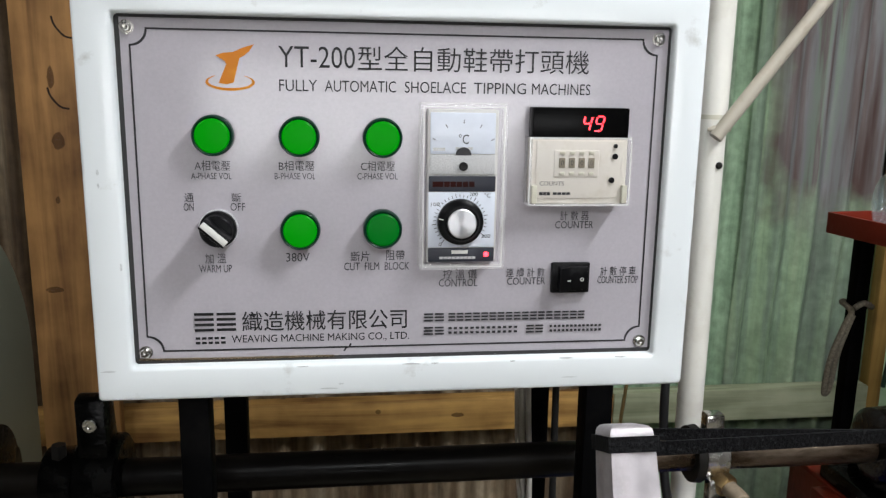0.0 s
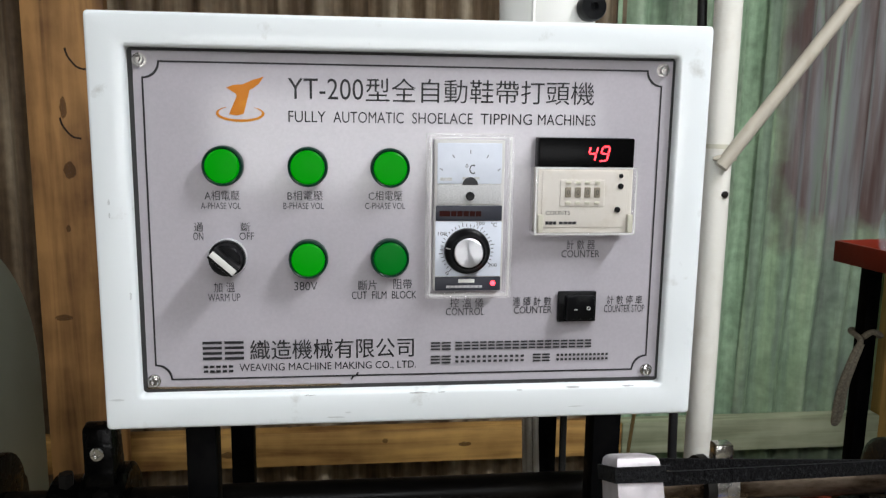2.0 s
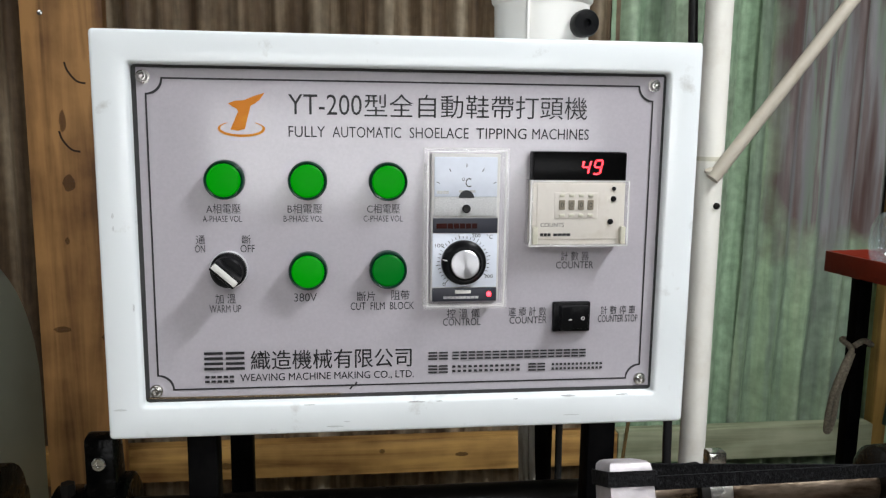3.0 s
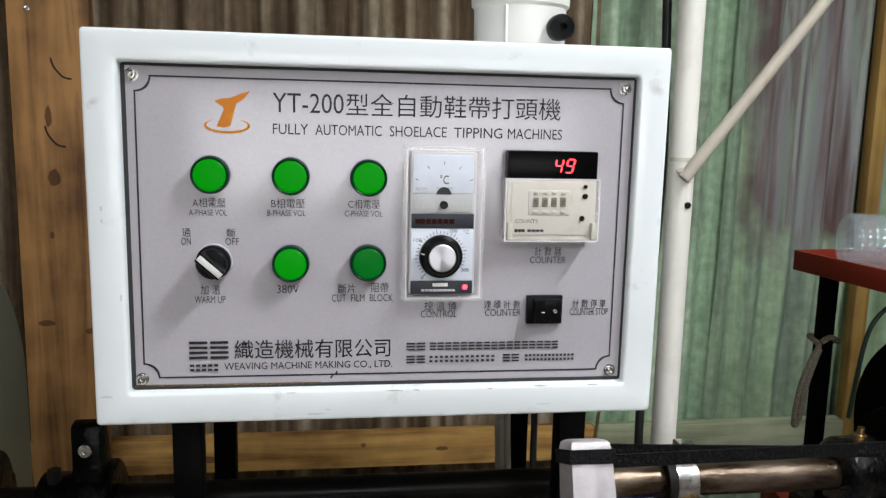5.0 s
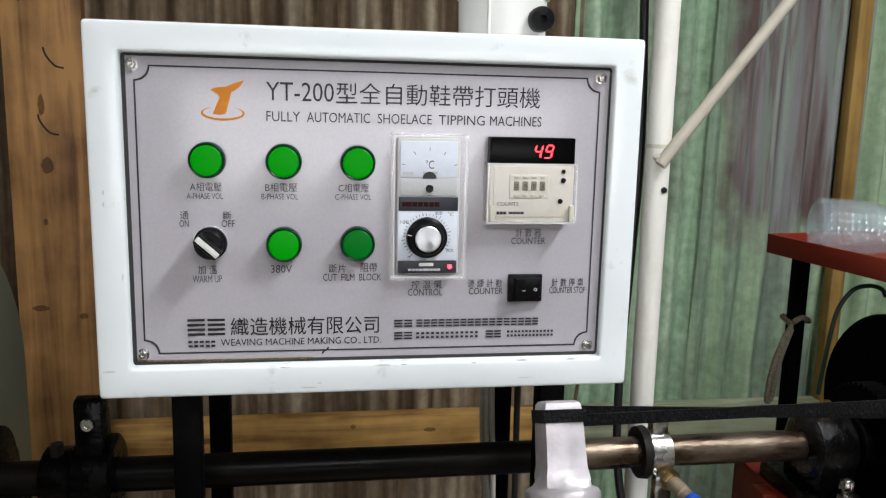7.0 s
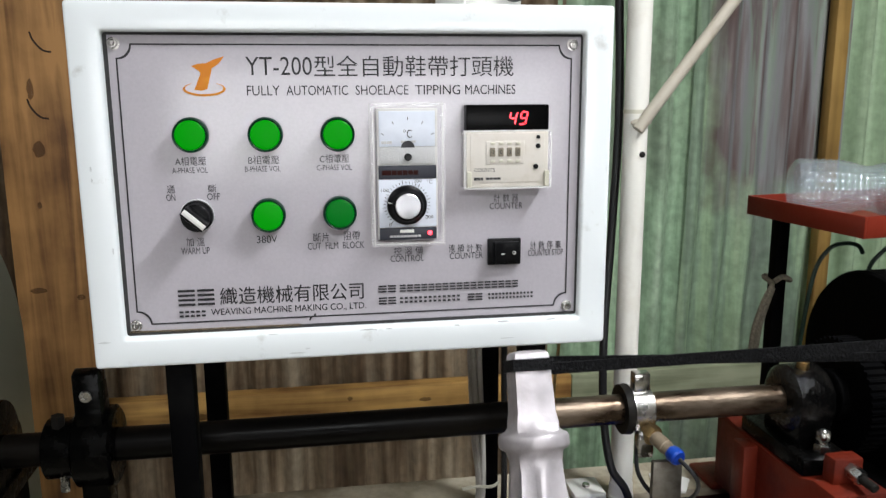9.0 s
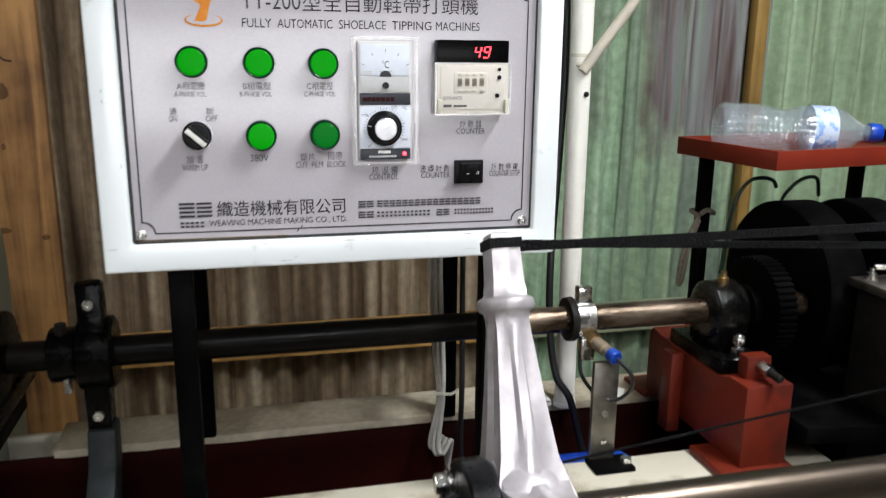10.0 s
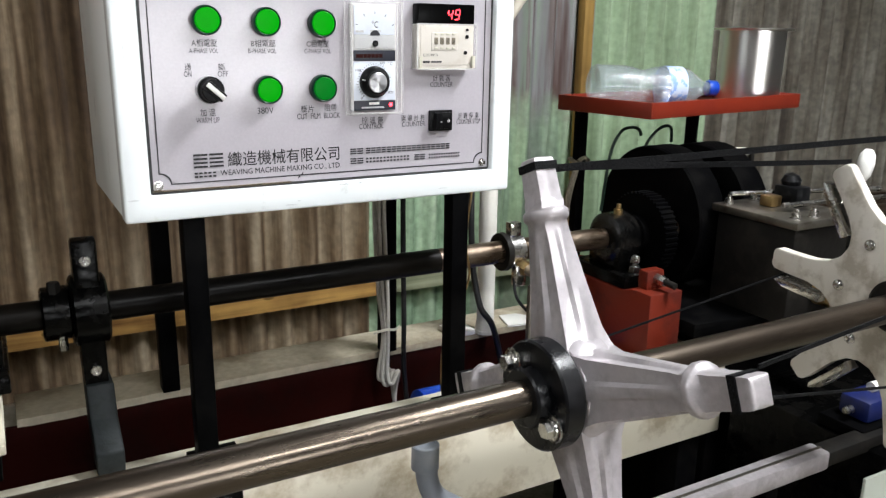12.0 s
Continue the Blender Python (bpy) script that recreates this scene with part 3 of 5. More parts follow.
for cx, cz, rx, rz in ((-0.570, 1.345, 0.011, 0.016), (-0.579, 1.235, 0.004, 0.007), (-0.598, 1.062, 0.016, 0.006), (-0.518, 1.045, 0.008, 0.006), (-0.575, 1.46, 0.006, 0.020)):
    knot = [(cx + rx * math.cos(i * 0.45) * (1 + 0.12 * math.sin(3 * i)), cz + rz * math.sin(i * 0.45) * (1 + 0.1 * math.cos(2 * i))) for i in range(14)]
    part("knot", prism(knot, "y", 0.9146, 0.9154), KNOT, plank, "dark knot", smooth=False)
single("wall_post", box(1.138, 1.172, 0.952, 0.985, 0.0, 2.95, 0.003), POST_WOOD, "ochre upright timber post between wall sheets", "post", kind="structure")

# ceiling lights
for lx, ly, lz, lw, ld, lp in LAMPS:
    cl = thing("ceiling_light", "white batten ceiling light, switched on", "light", (lx, ly, 2.95), "workshop lights")
    w, d = lw / 2 + 0.03, ld / 2 + 0.05
    part("housing", box(lx - w, lx + w, ly - d, ly + d, lz + 0.06, lz + 0.15, 0.006), WHITE_PLASTIC, cl)
    if lz < 2.79:
        for ry in (ly - d * 0.7, ly + d * 0.7):
            part("hanger", rod((lx, ry, lz + 0.149), (lx, ry, 2.95), 0.006, 10), WHITE_PLASTIC, cl)
    part("diffuser", box(lx - lw / 2, lx + lw / 2, ly - ld / 2, ly + ld / 2, lz + 0.02, lz + 0.06, 0.004), TUBE, cl, "glowing white diffuser")

# ---- machine bed ----
BX0, BX1, BF, BB, BZ = -0.468, 0.675, -0.03, 0.330, 0.882
bed = thing("machine_bed", "cream steel machine bed with a maroon primed trough", "machine", (0, 0.1, 0))
part("front_rim", box(BX0, BX1, BF, 0.062, BZ - 0.012, BZ, 0.002), BEIGE_PAINT, bed)
part("front_panel", box(BX0, 0.702, BF, BF + 0.01, 0.734, BZ - 0.012, 0.002), BEIGE_PAINT, bed)
rim_edge = [(-0.380, BB)] + [(-0.380 + 0.02 * k, 0.240 + (0.004 * noise.noise(Vector((k * 0.9, 1.7, 0))) if k < 14 else 0.0)) for k in range(53)] + [(BX1, 0.240), (BX1, BB)]
part("back_rim", prism(rim_edge, "z", BZ - 0.008, BZ + 0.004), RIM_PAINT, bed, "dusty tan rim with a chipped edge")
part("back_panel", box(BX0, BX1, BB - 0.01, BB, 0.734, BZ - 0.008, 0.002), BEIGE_PAINT, bed)
part("trough_wall", box(BX0 + 0.002, BX1 - 0.002, 0.054, 0.062, 0.745, BZ - 0.013), MAROON, bed, "maroon primed inner wall")
part("trough_wall", box(BX0 + 0.002, BX1 - 0.002, 0.244, 0.252, 0.745, BZ - 0.009), MAROON, bed, "maroon primed inner wall")
part("trough_floor", box(BX0 + 0.002, BX1 - 0.002, 0.054, 0.252, 0.735, 0.745), MAROON, bed, "maroon primed trough floor")
# brighter red than the trough, with the light on this end painted in
part("end_plate", box(BX0 + 0.003, BX0 + 0.012, 0.0625, 0.2435, 0.7455, BZ - 0.013), RED_PAINT, bed, "end plate in brighter red for the light on it")
part("end_plate", box(BX1 - 0.012, BX1 - 0.003, 0.0625, 0.2435, 0.7455, BZ - 0.013), BEIGE_PAINT, bed)
for lx in (-0.43, 0.645):
    for ly in (0.0, 0.27):
        part("leg", box(lx - 0.025, lx + 0.025, ly - 0.019, ly + 0.03, 0.0, 0.7345, 0.003), BLACK_PAINT, bed, "black steel leg")

# ---- control box ----
X0, X1, Z0, Z1, FY, DEPTH = -0.2485, 0.2495, 1.2005, 1.5345, -0.0075, 0.262
control_box = thing("control_box", "white enamelled steel control box with a printed panel", "control box", (0, 0.12, Z0))
AX0, AX1, AZ0, AZ1 = -0.2175, 0.2205, 1.2325, 1.5075


def frame_ring(x0, x1, z0, z1, ax0, ax1, az0, az1, y0, y1, bevel, flare=None):
    """A rectangular ring; flare widens its opening on the front (left, right, bottom, top)."""
    b = bmesh.new()
    o = [(x0, z0), (x1, z0), (x1, z1), (x0, z1)]
    i = [(ax0, az0), (ax1, az0), (ax1, az1), (ax0, az1)]
    fl_ = flare or (0, 0, 0, 0)
    i_front = [(ax0 - fl_[0], az0 - fl_[2]), (ax1 + fl_[1], az0 - fl_[2]), (ax1 + fl_[1], az1 + fl_[3]), (ax0 - fl_[0], az1 + fl_[3])]
    vs = [[b.verts.new((p[0], y, p[1])) for p in q] for y, q in ((y0, o), (y0, i_front), (y1, o), (y1, i))]
    of, inf, ob_, ib = vs
    for k in range(4):
        n = (k + 1) % 4
        b.faces.new((of[k], of[n], inf[n], inf[k]))
        b.faces.new((ob_[n], ob_[k], ib[k], ib[n]))
        b.faces.new((of[n], of[k], ob_[k], ob_[n]))
        b.faces.new((inf[k], inf[n], ib[n], ib[k]))
    bmesh.ops.recalc_face_normals(b, faces=b.faces[:])
    if bevel:
        bmesh.ops.bevel(b, geom=b.edges[:], offset=bevel, segments=3, affect="EDGES", profile=0.5)
    return b


part("door_frame", frame_ring(X0, X1, Z0, Z1, AX0, AX1, AZ0, AZ1, FY, 0.02, 0.0030, (0.0028, 0.0006, 0.0040, 0.0010)), WHITE_ENAMEL, control_box)
part("body", box(X0 + 0.001, X1 - 0.001, 0.0195, DEPTH, Z0 + 0.001, Z1 - 0.001, 0.003), WHITE_ENAMEL, control_box)
rng = random.Random(7)
for k in range(13):
    low = k < 10
    cx = rng.uniform(X0 + 0.01, X1 - 0.01) if low else rng.choice((X0 + 0.012, X1 - 0.014, AX0 - 0.006))
    cz = rng.choice((AZ0 - 0.0045, AZ0 - 0.006, Z0 + 0.006, Z0 + 0.010)) if low else rng.uniform(Z0 + 0.02, Z1 - 0.03)
    rx, rz = (rng.uniform(0.002, 0.010), rng.uniform(0.0004, 0.0010)) if low else (rng.uniform(0.0006, 0.0014), rng.uniform(0.001, 0.004))
    blot = [(cx + rx * math.cos(i * 0.7) * rng.uniform(0.6, 1.1), cz + rz * math.sin(i * 0.7) * rng.uniform(0.6, 1.1)) for i in range(9)]
    part("smudge", prism(blot, "y", FY - 0.0002, FY + 0.0002), GRIME, control_box, "brown grime mark on the enamel", smooth=False)
part("stain", strap([(AX0 + 0.001, -0.0002, AZ0 + 0.0012), (AX0 + 0.03, -0.0002, AZ0 + 0.0008), (AX0 + 0.075, -0.0002, AZ0 + 0.0006), (AX0 + 0.16, -0.0002, AZ0 + 0.0005)], 0.0016, 0.0004, (0, 0, 1), 3), STAIN, control_box, "brown stain in the corner of the frame", smooth=False)
part("gasket", frame_ring(AX0 - 0.003, AX1 + 0.003, AZ0 - 0.003, AZ1 + 0.003, AX0 + 0.0016, AX1 - 0.0016, AZ0 + 0.0004, AZ1 - 0.0016, 0.0006, 0.004, 0), DARK_GASKET, control_box, "dark gap round the panel")
panel = part("panel", box(AX0 + 0.0005, AX1 - 0.0005, 0.0012, 0.006, AZ0 + 0.0005, AZ1 - 0.0005), PANEL, control_box, "pale grey printed control panel")

# printed border with scooped corners
BOX0, BOX1, BOZ0, BOZ1, NR = -0.2095, 0.2105, 1.2395, 1.4985, 0.0125


def notched(x0, x1, z0, z1, r):
    return arc(x0, z0, r, 90, 0, 8) + arc(x1, z0, r, 180, 90, 8) + arc(x1, z1, r, 270, 180, 8) + arc(x0, z1, r, 360, 270, 8)


def border(w):
    b = bmesh.new()
    out, inn = notched(BOX0, BOX1, BOZ0, BOZ1, NR), notched(BOX0 + w, BOX1 - w, BOZ0 + w, BOZ1 - w, NR)
    o = [b.verts.new((x, 0.0008, z)) for x, z in out]
    i = [b.verts.new((x, 0.0008, z)) for x, z in inn]
    for k in range(len(o)):
        n = (k + 1) % len(o)
        b.faces.new((o[k], o[n], i[n], i[k]))
    return b


part("printed_border", border(0.0014), INK, panel, smooth=False)
for sx in (-0.2105, 0.2105):
    for sz in (1.2395, 1.4985):
        scr = part("panel_screw", turned((sx, 0.0012, sz), (sx, -0.004, sz), [(0, 0.0055), (0.0012, 0.0055), (0.0013, 0.0040), (0.0042, 0.0040), (0.005, 0.0033), (0.0051, 0.002), (0.003, 0.0019), (0.0028, 0.0001)], 20), STEEL, control_box, "small steel socket screw with washer")

TY = 0.0007
for words, rect, mat, wt in [
    ("YT-200", (-0.0975, 1.4705, -0.0380, 1.4870), INK, 0.0), ("型全自動鞋帶打頭機", (-0.0360, 1.4690, 0.1525, 1.4882), INK, 0.0),
    ("FULLY", (-0.0975, 1.4523, -0.0680, 1.4612), INK, 0.0), ("AUTOMATIC", (-0.0620, 1.4523, -0.0055, 1.4612), INK, 0.0),
    ("SHOELACE", (0.0015, 1.4523, 0.0510, 1.4612), INK, 0.0), ("TIPPING", (0.0575, 1.4523, 0.1005, 1.4612), INK, 0.0),
    ("MACHINES", (0.1055, 1.4523, 0.1546, 1.4612), INK, 0.0),
    ("A相電壓", (-0.1650, 1.3895, -0.1375, 1.3975), INK, 0.0), ("A-PHASE VOL", (-0.1680, 1.3825, -0.1365, 1.3877), GREY_INK, 0.0),
    ("B相電壓", (-0.0994, 1.3895, -0.0711, 1.3975), INK, 0.0), ("B-PHASE VOL", (-0.1028, 1.3825, -0.0703, 1.3877), GREY_INK, 0.0),
    ("C相電壓", (-0.0339, 1.3895, -0.0063, 1.3975), INK, 0.0), ("C-PHASE VOL", (-0.0368, 1.3825, -0.0039, 1.3877), GREY_INK, 0.0),
    ("通", (-0.1740, 1.3643, -0.1668, 1.3715), GREY_INK, 0.0), ("ON", (-0.1749, 1.3572, -0.1670, 1.3634), GREY_INK, 0.0),
    ("斷", (-0.1370, 1.3643, -0.1298, 1.3715), GREY_INK, 0.0), ("OFF", (-0.1384, 1.3572, -0.1268, 1.3634), GREY_INK, 0.0),
    ("加 溫", (-0.1600, 1.3138, -0.1433, 1.3222), INK, 0.0), ("WARM UP", (-0.1650, 1.3062, -0.1391, 1.3127), GREY_INK, 0.0),
    ("380V", (-0.0953, 1.3147, -0.0763, 1.3219), GREY_INK, 0.0),
    ("斷片", (-0.0425, 1.3143, -0.0271, 1.3228), GREY_INK, 0.0), ("阻帶", (-0.0133, 1.3150, 0.0021, 1.3236), GREY_INK, 0.0),
    ("CUT  FILM  BLOCK", (-0.0480, 1.3067, 0.0060, 1.3133), GREY_INK, 0.0),
    ("控 溫 儀", (0.0346, 1.2984, 0.0637, 1.3064), INK, 0.0), ("CONTROL", (0.0313, 1.2915, 0.0643, 1.2980), GREY_INK, 0.0),
    ("計 數 器", (0.1340, 1.3479, 0.1589, 1.3560), INK, 0.0), ("COUNTER", (0.1299, 1.3409, 0.1632, 1.3472), GREY_INK, 0.0),
    ("連 續 計 數", (0.0888, 1.2990, 0.1225, 1.3070), INK, 0.0), ("COUNTER", (0.0899, 1.2922, 0.1232, 1.2985), GREY_INK, 0.0),
    ("計 數 停 車", (0.1718, 1.2990, 0.2035, 1.3072), INK, 0.0), ("COUNTER STOP", (0.1696, 1.2922, 0.2059, 1.2987), GREY_INK, 0.0),
    ("WEAVING MACHINE MAKING CO., LTD.", (-0.1415, 1.2450, 0.0063, 1.2525), INK, 0.003),
    ("織造機械有限公司", (-0.1325, 1.2556, 0.0043, 1.2728), INK, 0.006),
]:
    lettering(words, rect, TY, mat, panel, wt)
bars((-0.1705, 1.2455, -0.1465, 1.2515), (1, 1, 1, 1, 1), TY, INK, panel, 0.4, 2)
bars((-0.1708, 1.2565, -0.1375, 1.2722), (1, 1), TY, INK, panel, 0.15, 4)
bars((0.0189, 1.2612, 0.0360, 1.2682), (1, 1), TY, GREY_INK, panel, 0.2, 3)
bars((0.0400, 1.2612, 0.1595, 1.2682), (1,) * 17, TY, GREY_INK, panel, 0.25, 3)
bars((0.0189, 1.2492, 0.0360, 1.2562), (1, 1), TY, GREY_INK, panel, 0.2, 3)
bars((0.0400, 1.2497, 0.1000, 1.2557), (1,) * 13, TY, GREY_INK, panel, 0.7, 2)
bars((0.1080, 1.2492, 0.1230, 1.2562), (1, 1), TY, GREY_INK, panel, 0.2, 3)
bars((0.1290, 1.2497, 0.1750, 1.2557), (1,) * 13, TY, GREY_INK, panel, 0.7, 2)

# plain orange emblem
EX, EZ = -0.1350, 1.4700
EK = 0.000274
em = prism([(EX + EK * (x - 150), EZ + 0.0175 - EK * (y - 28)) for x, y in ((118, 136), (141, 84), (137, 76), (112, 60), (134, 52), (160, 50), (186, 38), (219, 28), (205, 48), (190, 60), (178, 66), (160, 134), (140, 140))], "y", TY, TY + 0.0003)
part("emblem", em, ORANGE, panel, "orange printed emblem", smooth=False)


def ring_arc(cx, cz, rx, rz, a0, a1, w0, w1, n=26):
    b = bmesh.new()
    prev = None
    for k in range(n + 1):
        a = radians(a0 + (a1 - a0) * k / n)
        w = w0 + (w1 - w0) * math.sin(math.pi * k / n)
        cur = [b.verts.new((cx + (rx + s * w) * math.cos(a), TY, cz + (rz + s * w * 0.6) * math.sin(a))) for s in (-0.5, 0.5)]
        if prev:
            b.faces.new((prev[0], prev[1], cur[1], cur[0]))
        prev = cur
    return b


part("emblem_ring", ring_arc(EX, EZ - 0.0112, 0.0178, 0.0058, 128, 412, 0.0006, 0.0034), ORANGE, panel, "orange printed ring", smooth=False)

part("scratch", strap([(-0.0490, 0.0004, 1.2368), (-0.0470, 0.0004, 1.2398), (-0.0445, 0.0004, 1.2405), (-0.0430, 0.0004, 1.2432)], 0.0014, 0.0003, (0.4, 0, -1)), INK, panel, "black scratch mark", smooth=False)

def set_back(ob, k):
    """Make a fitting shallower: its depth before the panel is scaled by k."""
    for o in [ob] + list(ob.children_recursive):
        for v in o.data.vertices:
            v.co.y = (v.co.y + 0.12) * k - 0.12


# pilot lamps
for lx, lz, dim in [(-0.1490, 1.4175, 0), (-0.0825, 1.4170, 0), (-0.0165, 1.4165, 0), (-0.0830, 1.3420, 0), (-0.0165, 1.3425, 1)]:
    pl = part("pilot_lamp", turned((lx, 0.0012, lz), (lx, -0.02, lz), [(0, 0.0158), (0.003, 0.0161), (0.010, 0.0160), (0.0145, 0.0157), (0.0158, 0.0148), (0.0148, 0.0137), (0.012, 0.0135)], 40), GREEN_BEZEL, control_box, "round green pilot lamp, lit")
    part("lens", turned((lx, 0.0, lz), (lx, -0.02, lz), [(0.009, 0.0134), (0.0140, 0.0134), (0.0152, 0.0122), (0.0158, 0.0080), (0.0160, 0.0001)], 40), GREEN_DIM if dim else GREEN_LENS, pl, "glowing green lens")
    set_back(pl, 0.72)

# rotary selector
sx, sz = -0.1480, 1.3430
sel = part("selector_switch", turned((sx, 0.0012, sz), (sx, -0.03, sz), [(0, 0.0148), (0.004, 0.0150), (0.0075, 0.0146), (0.0080, 0.0128), (0.0155, 0.0122), (0.0165, 0.0112), (0.0166, 0.0001)], 40), BLACK_PLASTIC, control_box, "black rotary selector switch")
part("bezel_ring", turned((sx, 0.0010, sz), (sx, -0.03, sz), [(0, 0.0156), (0.003, 0.0156), (0.0042, 0.0150), (0.0042, 0.0146)], 40, closed=False), BRUSHED, sel, "bright metal ring")
mt = Matrix.Translation((sx, 0, sz)) @ Matrix.Rotation(radians(42), 4, "Y") @ Matrix.Translation((-sx, 0, -sz))
kn = box(sx - 0.0125, sx + 0.0125, -0.0265, -0.014, sz - 0.0050, sz + 0.0050, 0.0012)
kn.transform(mt)
part("grip", kn, BLACK_PLASTIC, sel)
kw = box(sx - 0.0120, sx + 0.0120, -0.0280, -0.0262, sz - 0.0025, sz + 0.0025, 0.0004)
kw.transform(mt)
part("pointer", kw, WHITE_PLASTIC, sel, "white pointer bar")

# temperature controller
tx0, tx1, tz0, tz1 = 0.0185, 0.0775, 1.3145, 1.4405
tc = part("temperature_controller", box(tx0 + 0.0008, tx1 - 0.0004, -0.0120, 0.0012, tz0 + 0.0008, tz1 - 0.0004, 0.0012), GREY_WHITE, control_box, "cream temperature controller under a clear cover")
part("meter_face", box(tx0 + 0.003, tx1 - 0.003, -0.0135, -0.0118, 1.4045, tz1 - 0.003, 0.0005), METER_FACE, tc, "pale blue meter face")
part("meter_plate", box(tx0 + 0.003, tx1 - 0.003, -0.0138, -0.0118, 1.3880, 1.4040, 0.0005), METER_GREY, tc, "grey patterned plate")
part("zero_screw", turned((0.0485, -0.0135, 1.3945), (0.0485, -0.018, 1.3945), [(0, 0.0036), (0.003, 0.0036), (0.0036, 0.003), (0.0036, 0.0001)], 20), BLACK_PLASTIC, tc, "black zero screw")
part("needle_boss", prism(arc(0.0485, 1.4035, 0.0065, 0, 180, 10), "y", -0.0142, -0.0134), GREY_INK, tc)
part("title_band", box(tx0 + 0.002, tx1 - 0.002, -0.0140, -0.0118, 1.3740, 1.3865, 0.0005), BAND, tc, "dark band")
part("dial_plate", box(tx0 + 0.002, tx1 - 0.002, -0.0132, -0.0118, 1.3275, 1.3735, 0.0004), METER_FACE, tc, "pale dial plate")
part("lower_band", box(tx0 + 0.002, tx1 - 0.002, -0.0140, -0.0118, 1.3155, 1.3270, 0.0004), BAND, tc, "dark band")
bars((0.0235, 1.3778, 0.0580, 1.3822), (2, 1, 1, 1, 1, 1), -0.0142, MAROON, tc)
bars((0.0400, 1.3222, 0.0535, 1.3252), (1,), -0.0142, WHITE_PLASTIC, tc)
bars((0.0300, 1.3178, 0.0600, 1.3198), (1,) * 9, -0.0142, METER_GREY, tc)
lettering("°C", (0.0445, 1.4125, 0.0525, 1.4205), -0.0138, INK, tc)
bars((0.0420, 1.4080, 0.0560, 1.4100), (2, 1), -0.0138, METER_GREY, tc)
bars((0.0235, 1.4070, 0.0335, 1.4095), (2, 2), -0.0138, METER_GREY, tc)
dx, dz = 0.0468, 1.3492
for s, a in (("0", -140), ("100", -55), ("200", 25), ("300", 120)):
    px, pz = dx + 0.0252 * math.sin(radians(a)), dz + 0.0248 * math.cos(radians(a))
    w = 0.0012 * len(s)
    lettering(s, (px - w, pz - 0.0015, px + w, pz + 0.0015), -0.0134, INK, tc)
lettering("°C", (0.0665, 1.3690, 0.0715, 1.3725), -0.0134, INK, tc)
tk = None
for k in range(31):
    a = radians(-140 + k * 260 / 30)
    r0, r1 = 0.0200, 0.0222 if k % 5 else 0.0235
    b = strap([(dx + r0 * math.sin(a), -0.0134, dz + r0 * math.cos(a)), (dx + r1 * math.sin(a), -0.0134, dz + r1 * math.cos(a))], 0.0005, 0.0003, (math.cos(a), 0, -math.sin(a)))
    tk = join(tk, b)
part("dial_scale", tk, INK, tc, smooth=False)
for k in range(5):
    a = radians(-62 + k * 31)
    b = strap([(0.0485 + r * math.sin(a), -0.0137, 1.4035 + r * math.cos(a)) for r in (0.0255, 0.0285)], 0.0006, 0.0003, (math.cos(a), 0, -math.sin(a)))
    tk = join(tk if k else None, b)
part("meter_scale", tk, GREY_INK, tc, smooth=False)
dial = part("dial_knob", turned((dx, -0.0130, dz), (dx, -0.05, dz), [(0, 0.0188), (0.004, 0.0192), (0.0075, 0.0186), (0.0090, 0.0165), (0.0155, 0.0140), (0.0165, 0.0120)], 48), BLACK_PLASTIC, tc, "black dial knob with bright centre")
part("dial_cap", turned((dx, -0.0290, dz), (dx, -0.05, dz), [(0, 0.0120), (0.0014, 0.0120), (0.0022, 0.0112), (0.0023, 0.0001)], 48), SPUN, dial, "bright spun metal cap")
pm = strap([(dx - 0.0182, -0.0220, dz + 0.0032), (dx - 0.0140, -0.0262, dz + 0.0026)], 0.0008, 0.0004, (0, 0, 1))
part("dial_mark", pm, WHITE_PLASTIC, dial)
part("indicator_led", turned((0.0690, -0.0138, 1.3215), (0.0690, -0.02, 1.3215), [(0, 0.0022), (0.001, 0.0020), (0.0018, 0.0011), (0.002, 0.0001)], 16), RED_LED, tc, "glowing red indicator")
cv = frame_ring(0.0128, 0.0836, 1.3100, 1.4450, 0.0158, 0.0806, 1.3130, 1.4420, -0.0230, -0.0002, 0.0008)
cover = part("cover", cv, CLEAR, tc, "clear plastic cover")
cover.visible_shadow = False
for q in ((0.0128, 0.0836, 1.3100, 1.4450, -0.0012, -0.0002), (0.0152, 0.0812, 1.3124, 1.4426, -0.0236, -0.0230)):
    part("cover_edge", frame_ring(q[0], q[1], q[2], q[3], q[0] + 0.0008, q[1] - 0.0008, q[2] + 0.0008, q[3] - 0.0008, q[4], q[5], 0), CLEAR_EDGE, cover, "bright edge of the clear cover").visible_shadow = False

set_back(tc, 0.72)

